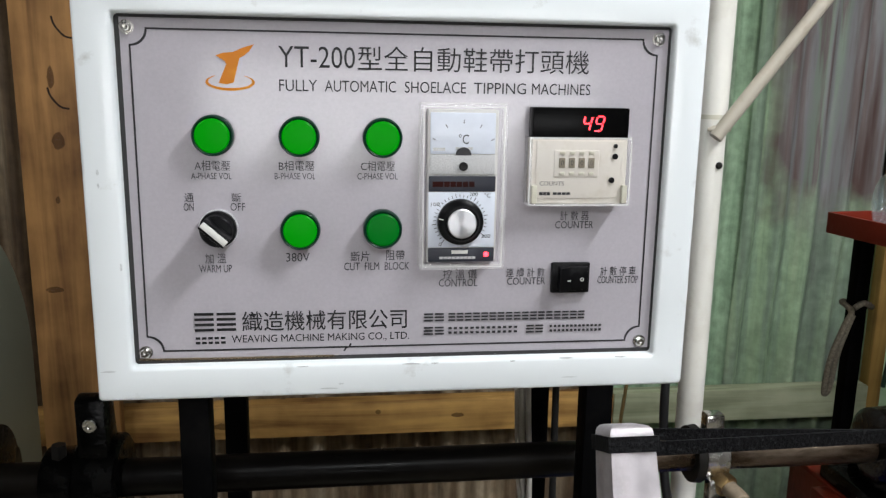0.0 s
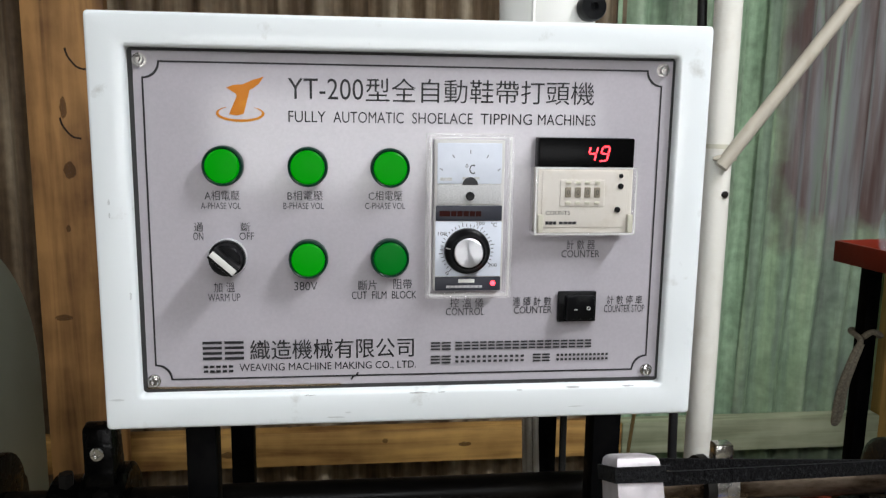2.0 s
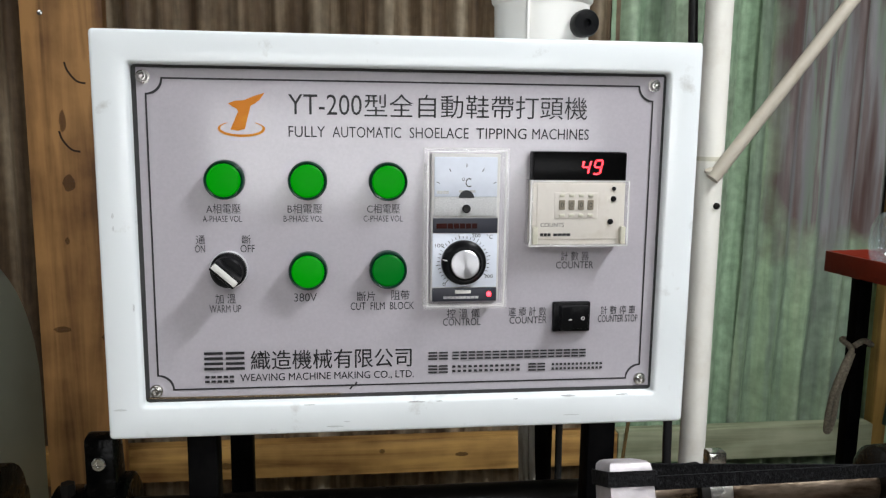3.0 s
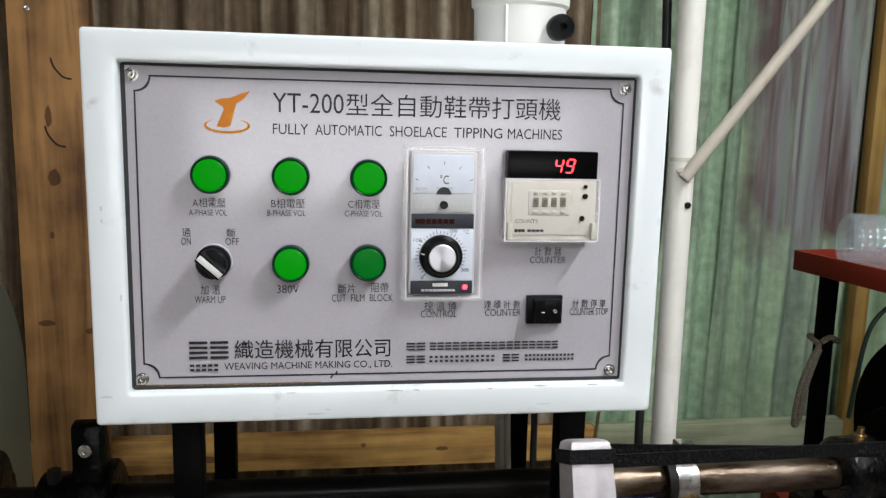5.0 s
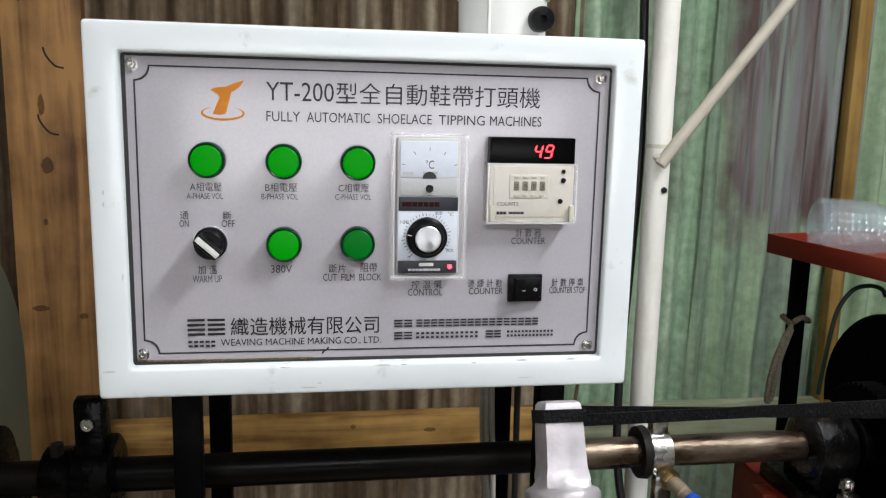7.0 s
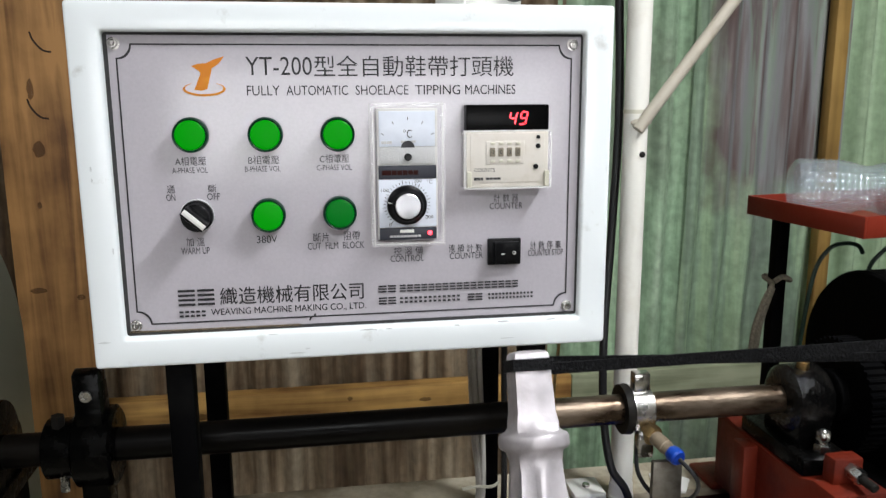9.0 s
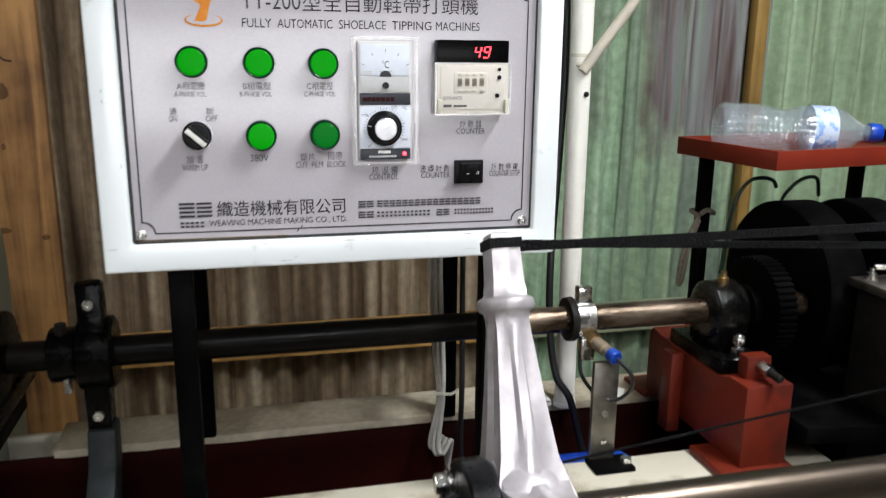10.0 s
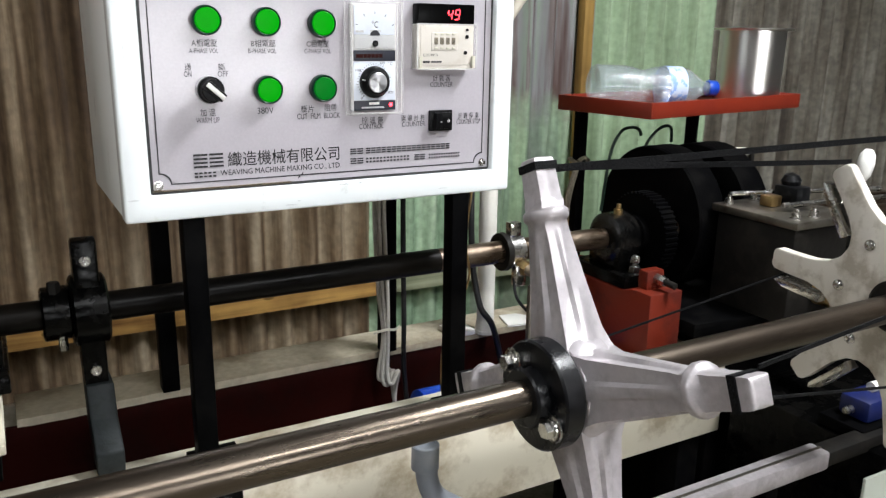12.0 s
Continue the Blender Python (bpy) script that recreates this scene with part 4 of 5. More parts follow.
# counter
ct = part("counter", box(0.1035, 0.1840, -0.0260, 0.0012, 1.3640, 1.4180, 0.0015), COUNTER_BODY, control_box, "cream preset counter with a red digital readout")
dsp = part("display", box(0.1040, 0.1838, -0.0275, 0.0012, 1.4180, 1.4425, 0.0012), DISPLAY, ct, "black display window")
part("face_plate", box(0.1075, 0.1800, -0.0272, -0.0258, 1.3690, 1.4160, 0.0006), COUNTER_BODY, ct, "pale face plate")
part("thumbwheel_window", box(0.1225, 0.1600, -0.0282, -0.0265, 1.3865, 1.4085, 0.0006), COUNTER_BODY, ct, "frosted thumbwheel window")
for k in range(4):
    wx = 0.1290 + 0.0082 * k
    wh = part("thumbwheel", box(wx - 0.0026, wx + 0.0026, -0.0298, -0.0270, 1.3940, 1.4025, 0.0008), WHEEL, ct, "brown digit wheel")
    lettering("0", (wx - 0.0012, 1.3962, wx + 0.0012, 1.4004), -0.0300, GREY_INK, wh)
    for pz in (1.3895, 1.4063):
        part("push_button", box(wx - 0.0022, wx + 0.0022, -0.0300, -0.0270, pz - 0.0012, pz + 0.0012, 0.0006), CREAM_PLASTIC, ct)
for px, pz, pr in ((0.1735, 1.4120, 0.0018), (0.1735, 1.4035, 0.0024), (0.1715, 1.3840, 0.0024)):
    part("terminal_pin", turned((px, -0.0268, pz), (px, -0.03, pz), [(0, pr), (0.0022, pr), (0.0028, pr * 0.7), (0.0028, 0.0001)], 14), BLACK_PLASTIC, ct)
lettering("COUNTS", (0.1110, 1.3795, 0.1315, 1.3830), -0.0274, GREY_INK, ct)
bars((0.1110, 1.3715, 0.1200, 1.3742), (1, 1, 1), -0.0274, INK, ct)
bars((0.1225, 1.3718, 0.1370, 1.3740), (1, 1, 1, 1), -0.0274, GREY_INK, ct)
ccv = part("cover", frame_ring(0.1010, 0.1865, 1.3632, 1.4190, 0.1035, 0.1840, 1.3652, 1.4170, -0.0330, 0.0012, 0.0006), CLEAR, ct, "clear plastic cover")
ccv.visible_shadow = False
part("cover_edge", frame_ring(0.1010, 0.1865, 1.3632, 1.4190, 0.1022, 0.1853, 1.3644, 1.4178, -0.0338, -0.0330, 0), CLEAR_EDGE, ccv, "bright edge of the clear cover").visible_shadow = False
for px in (0.1060, 0.1820):
    part("cover_clip", box(px - 0.0022, px + 0.0022, -0.0345, -0.0270, 1.3650, 1.3800, 0.0008), CREAM_PLASTIC, ct, "cream clip")

# seven-segment digits 4 and 9
SEG = {"a": ((0, 2), (1, 2)), "b": ((1, 1), (1, 2)), "c": ((1, 0), (1, 1)), "d": ((0, 0), (1, 0)), "e": ((0, 0), (0, 1)), "f": ((0, 1), (0, 2)), "g": ((0, 1), (1, 1))}


def seven(ch, ox, oz, w, h):
    b = None
    for s in {"4": "bcfg", "9": "abcdfg"}[ch]:
        (ax, az), (cx, cz) = SEG[s]
        p0, p1 = [(ox + w * x + 0.0014 * z, -0.0279, oz + h / 2 * z) for x, z in ((ax, az), (cx, cz))]
        d = (Vector(p1) - Vector(p0)) * 0.12
        b = strap([Vector(p0) + d, Vector(p1) - d], 0.0010, 0.0006, (0, 0, 1) if az == cz else (1, 0, 0), bm=b)
    return part("readout_digit", b, RED_LED, dsp, "glowing red digit", smooth=False)


seven("4", 0.1440, 1.4242, 0.0062, 0.0115)
seven("9", 0.1542, 1.4242, 0.0062, 0.0115)

set_back(ct, 0.55)

# rocker switch
KX, KZ = 0.0042, -0.0042
rk = part("rocker_switch", box(0.1235 + KX, 0.1570 + KX, -0.0035, 0.0012, 1.2895 + KZ, 1.3160 + KZ, 0.0012), BLACK_PLASTIC, control_box, "black rocker switch")
rb = prism([(0.1290 + KX, -0.0030), (0.1545 + KX, -0.0030), (0.1545 + KX, -0.0068), (0.1400 + KX, -0.0075), (0.1290 + KX, -0.0125)], "z", 1.2925 + KZ, 1.3130 + KZ, 0.0006)
part("rocker", rb, BLACK_PLASTIC, rk)
part("rocker_mark", box(0.1358 + KX, 0.1388 + KX, -0.0098, -0.0080, 1.3012 + KZ, 1.3018 + KZ), WHITE_PLASTIC, rk)
b = turned((0.1492 + KX, -0.0069, 1.3022 + KZ), (0.1492 + KX, -0.0078, 1.3022 + KZ), [(0, 0.0016), (0.0008, 0.0016), (0.0008, 0.0011), (0, 0.0011)], 20, closed=False)
part("rocker_mark", b, WHITE_PLASTIC, rk)

# legs of the control box
stand = thing("box_stand", "black square steel tube stand under the control box", "stand", (0, 0.13, BZ))
for px, py, foot in ((-0.175, 0.013, 1), (0.176, 0.008, 1), (-0.174, 0.247, 0), (0.181, 0.240, 0)):
    part("post", box(px - 0.0125, px + 0.0125, py - 0.0125, py + 0.0125, BZ + (0.006 if foot else 0.004), Z0 + 0.001, 0.0015), BLACK_PAINT, stand)
    if not foot:
        continue
    part("foot_plate", box(px - 0.020, px + 0.042, py - 0.02, py + 0.03, BZ + 0.0002, BZ + 0.006, 0.001), BLACK_PAINT, stand)
    if foot and px < 0:
        lug = part("lug", box(px - 0.018, px + 0.03, BF - 0.006, BF, BZ - 0.065, BZ + 0.006, 0.001), BLACK_PAINT, stand)
        part("bolt", hexagon((px + 0.008, BF - 0.006, BZ - 0.03), (px + 0.008, BF - 0.014, BZ - 0.03), 0.009), STEEL, lug, "steel hexagon bolt")

# ---- shafts ----
RY, RZ = 0.112, 1.073
rear = thing("rear_shaft", "long round steel shaft, dark at one end", "shaft", (0.1, RY, RZ))
# near-black left of x 0.205, brown steel to the right
part("dark_length", rod((-0.75, RY, RZ), (0.205, RY, RZ), 0.0185, 32), SHAFT_DARK, rear, "black length")
part("bare_length", rod((0.205, RY, RZ), (1.6, RY, RZ), 0.0183, 32), SHAFT_BROWN, rear, "brown bare steel length")
NY, NZ = -0.366, 1.086
near = thing("front_shaft", "long worn bare steel shaft carrying the star wheel", "shaft", (0.2, NY, NZ))
part("shaft_length", rod((-1.2, NY, NZ), (0.10, NY, NZ), 0.0175, 40), SHAFT_STEEL, near)
part("shaft_length", rod((0.10, NY, NZ), (1.6, NY, NZ), 0.0175, 40), SHAFT_STEEL, near)

# ---- star wheel with four arms ----
PHASE = 21.0
SX = 0.092


def arm_mesh(band=False):
    """One arm along +z from the hub's axis: ribbed, tapering to a collar and a block-shaped tip."""
    b = bmesh.new()

    def ring(z, wx, wy, rib):
        pts = []
        rx, ry = wx * 0.17, wy * 0.17
        q = [(wx / 2, -wy / 2), (wx / 2, -ry), (wx / 2 + rib, -ry * 0.6), (wx / 2 + rib, ry * 0.6), (wx / 2, ry), (wx / 2, wy / 2),
             (rx, wy / 2), (rx * 0.6, wy / 2 + rib), (-rx * 0.6, wy / 2 + rib), (-rx, wy / 2), (-wx / 2, wy / 2), (-wx / 2, ry),
             (-wx / 2 - rib, ry * 0.6), (-wx / 2 - rib, -ry * 0.6), (-wx / 2, -ry), (-wx / 2, -wy / 2), (-rx, -wy / 2), (-rx * 0.6, -wy / 2 - rib),
             (rx * 0.6, -wy / 2 - rib), (rx, -wy / 2)]
        return [b.verts.new((x, y, z)) for x, y in q]

    def round_ring(z, r, fill=0.5):
        """A ring between the rectangle's outline and a circle, with the same count of corners."""
        base = ring(z, r * 1.7, r * 1.8, 0.0)
        for v in base:
            k = Vector((v.co.x, v.co.y)).normalized() * r
            v.co.x, v.co.y = v.co.x + (k.x - v.co.x) * fill, v.co.y + (k.y - v.co.y) * fill
        return base

    rings = [ring(*r) for r in ((0.020, 0.062, 0.078, 0.002), (0.036, 0.052, 0.066, 0.0026), (0.052, 0.044, 0.056, 0.0042), (0.095, 0.035, 0.044, 0.0042), (0.146, 0.0265, 0.031, 0.0032))]
    rings += [round_ring(*r) for r in ((0.1525, 0.0175, 0.5), (0.1580, 0.0185, 0.8), (0.1598, 0.0212, 1.0), (0.1615, 0.0224, 1.0), (0.1672, 0.0224, 1.0), (0.1690, 0.0212, 1.0), (0.1706, 0.0182, 0.8))]
    rings += [ring(*r) for r in ((0.176, 0.0262, 0.0290, 0.0003), (0.182, 0.0242, 0.0268, 0.0003), (0.195, 0.0235, 0.0260, 0.0003), (0.2150, 0.0225, 0.0245, 0.0003), (0.2185, 0.0213, 0.0233, 0.0002), (0.2200, 0.0185, 0.0205, 0.0002), (0.2206, 0.0140, 0.0160, 0.0002))]
    for a, c in zip(rings, rings[1:]):
        for i in range(20):
            b.faces.new((a[i], a[(i + 1) % 20], c[(i + 1) % 20], c[i]))
    b.faces.new(rings[0][::-1])
    b.faces.new(rings[-1])
    bmesh.ops.recalc_face_normals(b, faces=b.faces[:])
    return b


star = thing("star_wheel", "cast aluminium four-armed star wheel with a black flange", "star wheel", (SX, NY, NZ))
hubp = turned((SX - 0.026, NY, NZ), (SX + 0.05, NY, NZ), [(0, 0.046), (0.002, 0.050), (0.010, 0.0535), (0.022, 0.0545), (0.040, 0.052), (0.049, 0.045), (0.053, 0.036)], 40)
part("hub", hubp, ALUMINIUM, star)
for k in range(4):
    m = Matrix.Translation((SX, NY, NZ)) @ Matrix.Rotation(radians(-PHASE + 90 * k), 4, "X")
    b = arm_mesh()
    b.transform(m)
    a = part("arm", b, ALUMINIUM, star, "ribbed cast aluminium arm", angle=48)
    band = frame_ring(-0.0130, 0.0130, -0.0141, 0.0141, -0.0115, 0.0115, -0.0126, 0.0126, -0.0038, 0.0038, 0)
    band.transform(m @ Matrix.Translation((0, 0, 0.2115 if k == 0 else 0.205)) @ Matrix.Rotation(radians(90), 4, "X"))
    part("lace_loop", band, LACE, a, "black lace looped round the tip", smooth=False)
fl = turned((SX - 0.062, NY, NZ), (SX, NY, NZ), [(0, 0.026), (0.002, 0.028), (0.012, 0.029), (0.013, 0.050), (0.015, 0.052), (0.033, 0.052), (0.0355, 0.050)], 48)
flange = part("flange", fl, FLANGE_BLACK, star, "black machined flange")
for k in range(2):
    a = radians(36 + 170 * k)
    by, bz = NY + 0.0385 * math.cos(a), NZ + 0.0385 * math.sin(a)
    bb = turned((SX - 0.050, by, bz), (SX - 0.08, by, bz), [(0, 0.0132), (0.0018, 0.0132), (0.0022, 0.0122), (0.0023, 0.0095), (0.004, 0.0090)], 24)
    hexagon((SX - 0.054, by, bz), (SX - 0.062, by, bz), 0.0082, bb)
    part("flange_bolt", bb, STEEL, flange, "steel bolt with washer")

# ---- seven-armed gripper wheel further along the front shaft ----
GX = 0.60
grip = thing("gripper_wheel", "cream painted seven-armed gripper wheel with steel clips", "gripper wheel", (GX, NY, NZ))


def star_outline(n, r_out, r_in, first):
    pts = []
    for k in range(n):
        a = first + 360 / n * k
        for da, r in ((-20, r_in * 0.97), (-12, r_in * 1.08), (-7.5, r_in * 1.30), (-6.0, r_out * 0.88), (-5.2, r_out * 0.97), (-3.4, r_out), (2.6, r_out), (4.2, r_out * 0.97), (4.8, r_out * 0.88), (7.5, r_in * 1.30), (12.5, r_in * 1.08), (21, r_in * 0.97)):
            pts.append((NY + r * math.cos(radians(a + da)), NZ + r * math.sin(radians(a + da))))
    return pts


plate = part("plate", prism(star_outline(7, 0.192, 0.100, 57), "x", GX, GX + 0.016, 0.0025), WHITE_CAST, grip, "cream painted cast plate")
part("boss", turned((GX - 0.012, NY, NZ), (GX + 0.05, NY, NZ), [(0, 0.030), (0.003, 0.034), (0.050, 0.034), (0.053, 0.030)], 32), DARK_CAST, grip, "dark iron boss")
for k in range(7):
    a0 = 57 + 360 / 7 * k
    a = radians(a0 - 2)
    sy, sz_ = NY + 0.083 * math.cos(a), NZ + 0.083 * math.sin(a)
    part("button_screw", turned((GX, sy, sz_), (GX - 0.02, sy, sz_), [(0, 0.0075), (0.002, 0.0075), (0.004, 0.006), (0.0052, 0.003), (0.0053, 0.0001)], 18), STEEL, grip, "domed steel screw")
    c = [(NY + r * math.cos(radians(a0 + d)), NZ + r * math.sin(radians(a0 + d))) for d, r in ((-20, 0.112), (-13, 0.170), (-9.5, 0.186), (-8, 0.180), (-10, 0.150), (-14, 0.108))]
    part("clip", prism(c, "x", GX - 0.002, GX + 0.014, 0.001), STEEL, grip, "bright steel clip")

# ---- laces between the wheels ----


def lace(pts, width=0.0085, side=(0, 0, 1), label="black woven shoelace stretched between the wheels"):
    return single("shoelace", strap(pts, width, 0.0013, side), LACE, label, "shoelace", pts[0], group="laces on the wheels")


lace([(SX + 0.0136, -0.2975, 1.2830), (0.62, -0.284, 1.2835), (1.5, -0.272, 1.284)], 0.0075)
lace([(SX + 0.0136, -0.274, 1.2800), (0.62, -0.262, 1.252)], 0.0065)
lace([(SX + 0.012, -0.5565, 1.176), (0.347, -0.513, 1.166), (0.61, -0.475, 1.150)], 0.0038)
lace([(SX + 0.012, -0.5520, 1.148), (0.61, -0.455, 1.020)], 0.0024)
lace([(SX + 0.012, -0.178, 1.012), (0.61, -0.195, 1.083)], 0.0028)

# ---- lever bracket clamped on the rear shaft ----
lever = thing("lever_bracket", "black oily steel lever clamped on the rear shaft", "lever", (-0.29, RY, RZ))
pr = [(0.085, 1.165), (0.100, 1.168), (0.115, 1.160), (0.122, 1.118), (0.150, 1.100), (0.158, 1.072), (0.150, 1.045), (0.125, 1.028), (0.118, 0.978), (0.085, 0.975)]
part("plate", prism(pr, "x", -0.300, -0.272, 0.003), BLACK_GREASE, lever)
part("boss", turned((-0.306, RY, RZ), (-0.264, RY, RZ), [(0, 0.040), (0.003, 0.044), (0.039, 0.044), (0.042, 0.040)], 32), BLACK_GREASE, lever)
part("collar", turned((-0.338, RY, RZ), (-0.306, RY, RZ), [(0, 0.030), (0.002, 0.033), (0.030, 0.033), (0.032, 0.030)], 32), BLACK_GREASE, lever)
part("clamp_bolt", hexagon((-0.322, RY - 0.01, RZ + 0.028), (-0.322, RY - 0.01, RZ + 0.042), 0.0075), DARK_CAST, lever, "dark bolt")
part("clamp_bolt", hexagon((-0.318, RY - 0.018, RZ - 0.024), (-0.318, RY - 0.020, RZ - 0.042), 0.0055), STEEL, lever, "steel bolt")
for bz in (1.141, 1.002):
    part("cap_screw", turned((-0.286, 0.086, bz), (-0.286, 0.078, bz), [(0, 0.0066), (0.004, 0.0066), (0.005, 0.0058), (0.005, 0.003), (0.003, 0.0028), (0.003, 0.0001)], 18), STEEL, lever, "small steel cap screw")
lk = prism([(0.078, 0.985), (0.118, 0.985), (0.112, 0.935), (0.075, 0.884), (0.035, 0.884), (0.030, 0.915), (0.068, 0.945)], "x", -0.300, -0.268, 0.003)
part("link", lk, LINK_GREY, lever, "black steel link")

# ---- left bearing, its table and the round guard ----
table = thing("side_table", "red steel side table with a cream bolted top, shade below painted black", "machine", (-0.57, 0.05, 0.0))
part("top_plate", box(-0.78, -0.388, -0.10, 0.205, 1.005, 1.015, 0.0012), BEIGE_PAINT, table)
# cabinet and frame are black: the shade below the top is painted in
part("cabinet", box(-0.78, -0.472, -0.090, 0.200, 0.0, 0.972, 0.002), BLACK_PAINT, table, "cabinet side coloured black for the shade there")
part("top_frame", box(-0.78, -0.394, -0.090, 0.200, 0.9722, 1.0048, 0.002), BLACK_PAINT, table, "steel frame coloured black for shade")
part("front_panel", box(-0.78, -0.474, -0.096, -0.0904, 0.40, 0.960, 0.001), RED_PAINT, table, "red painted front panel")
for by in (-0.005, -0.075):
    part("bolt", hexagon((-0.410, by, 1.018), (-0.410, by, 1.030), 0.0085), STEEL, table, "steel hexagon bolt")
    part("washer", turned((-0.410, by, 1.015), (-0.410, by, 1.018), [(0, 0.0135), (0.002, 0.0135), (0.003, 0.0125)], 24), STEEL, table)
brg = thing("shaft_bearing", "black greasy pillow block bearing on the side table", "bearing", (-0.42, RY, 1.015))
part("base", box(-0.448, -0.378, 0.024, 0.200, 1.0155, 1.036, 0.003), BLACK_GREASE, brg)
part("housing", prism([(0.050, 1.036), (0.174, 1.036), (0.166, 1.085)] + arc(RY, 1.080, 0.050, 10, 170, 12) + [(0.058, 1.085)], "x", -0.446, -0.382, 0.003), BLACK_GREASE, brg)
part("grease_nipple", turned((-0.418, RY - 0.015, 1.126), (-0.418, RY - 0.015, 1.15), [(0, 0.008), (0.008, 0.008), (0.009, 0.005), (0.016, 0.004)], 12), BRASS, brg, "brass grease nipple")
part("bolt", hexagon((-0.412, 0.034, 1.036), (-0.412, 0.034, 1.056), 0.0085), STEEL, brg, "steel hexagon bolt")
guard = thing("belt_guard", "pale green painted round belt guard with a red disc", "guard", (-0.5, 0.2, 1.0))
part("shell", prism([(-0.026, 0.6)] + arc(0.202, 1.100, 0.226, 180, 0, 40) + [(0.428, 0.6)], "x", -0.56, -0.46, 0.006), GUARD_PAINT, guard)
part("stand", box(-0.55, -0.48, 0.25, 0.36, 0.0, 0.6, 0.004), GUARD_PAINT, guard)
part("disc", turned((-0.46, 0.155, 1.148), (-0.448, 0.155, 1.148), [(0, 0.036), (0.008, 0.036), (0.010, 0.033)], 32), RED_PAINT, guard, "red painted disc")
single("front_cover", prism([(-0.70, 1.0155), (-0.412, 1.0155), (-0.413, 1.17), (-0.418, 1.25), (-0.430, 1.30), (-0.455, 1.33), (-0.70, 1.34)], "y", -0.045, -0.012, 0.003), BEIGE_PAINT, "cream sheet metal cover standing on the side table", "cover", (-0.55, -0.03, 1.0155))

# ---- cream pipe with its brace ----
pipe = thing("support_pipe", "cream painted upright steel pipe with a diagonal brace", "pipe", (0.372, 0.235, BZ))
part("tube", rod((0.3740, 0.235, BZ + 0.010), (0.3740, 0.235, 2.95), 0.0156, 28), PIPE_PAINT, pipe)
part("base_flange", turned((0.374, 0.235, BZ + 0.0042), (0.374, 0.235, BZ + 0.03), [(0, 0.0180), (0.006, 0.0180), (0.007, 0.0170), (0.024, 0.0163)], 28), PIPE_PAINT, pipe)
part("brace", rod((0.368, 0.2135, 1.405), (0.947, 0.2135, 2.17), 0.0078, 20), BAR_PAINT, pipe, "grubby cream diagonal bar")
part("weld", turned((0.360, 0.217, 1.414), (0.384, 0.214, 1.414), [(0, 0.002), (0.006, 0.0045), (0.018, 0.0045), (0.026, 0.002)], 14), BAR_PAINT, pipe)
part("tie_band", turned((0.374, 0.235, 1.425), (0.374, 0.235, 1.430), [(0, 0.0164), (0.005, 0.0164)], 28), CREAM_PLASTIC, pipe, "yellowed cable tie")
part("screw", turned((0.378, 0.221, 1.373), (0.378, 0.215, 1.373), [(0, 0.004), (0.003, 0.004), (0.004, 0.0025), (0.004, 0.0001)], 12), DARK_CAST, pipe, "dark rusty screw")
single("power_cable", hose([(0.350, 0.266, 2.94), (0.350, 0.266, 2.4), (0.352, 0.266, 1.75), (0.361, 0.262, 1.45), (0.356, 0.258, 1.28), (0.345, 0.245, 1.13), (0.343, 0.232, 1.02), (0.350, 0.215, 0.945), (0.372, 0.205, 0.905), (0.40, 0.200, 0.80), (0.42, 0.19, 0.747)], 0.0056, 12), BLACK_CABLE, "thick black power cable running down beside the pipe", "cable", (0.35, 0.21, 1.0))
jn = thing("junction_plate", "white plastic junction plate lying on the bed rim", "junction box", (0.335, 0.255, BZ))
part("plate", box(0.305, 0.352, 0.232, 0.282, BZ + 0.0042, BZ + 0.014, 0.002), WHITE_PLASTIC, jn)
part("screw", turned((0.33, 0.257, BZ + 0.014), (0.33, 0.257, BZ + 0.018), [(0, 0.006), (0.003, 0.005), (0.0035, 0.0001)], 14), STEEL, jn)
# white sheet laid on the rim in place of a patch of light
single("paper_scrap", prism([(0.425, 0.235), (0.470, 0.228), (0.492, 0.262), (0.475, 0.285), (0.440, 0.290)], "z", BZ + 0.0042, BZ + 0.008, 0.0008), WHITE_PLASTIC, "white patch standing for light on the bed rim", "paper", (0.45, 0.26, BZ))

# ---- white jar with a black knob on top of the control box ----
jar = thing("oil_jar", "white plastic jar standing on the control box", "jar", (0.157, 0.195, Z1))
part("body", turned((0.157, 0.195, Z1 - 0.0008), (0.157, 0.195, 1.80), [(0, 0.0475), (0.004, 0.0495), (0.055, 0.0505), (0.058, 0.0535), (0.066, 0.0540), (0.069, 0.0520), (0.19, 0.0540), (0.20, 0.050)], 48), WHITE_PLASTIC, jar)
part("knob", turned((0.188, 0.156, 1.566), (0.190, 0.128, 1.566), [(0, 0.0125), (0.010, 0.0138), (0.018, 0.0138), (0.021, 0.0125), (0.0215, 0.0042), (0.016, 0.0036), (0.016, 0.0001)], 32), BLACK_PLASTIC, jar, "round black knob")
part("strip", box(0.1305, 0.1335, 0.1465, 0.152, Z1 + 0.003, 1.588, 0.001), WHITE_PLASTIC, jar)

# ---- red tray on black legs with a bottle and a pot ----
TLEN, TDEP, TZ = 0.500, 0.226, 1.270
TRAY = Matrix.Translation((0.6145, 0.3690, 0)) @ Matrix.Rotation(radians(9), 4, "Z")
tray = thing("tray_stand", "red painted steel tray on black square legs", "tray", (0.85, 0.30, 0))


def tray_part(name, bm):
    bm.transform(TRAY)
    return part(name, bm, TRAY_RED, tray)


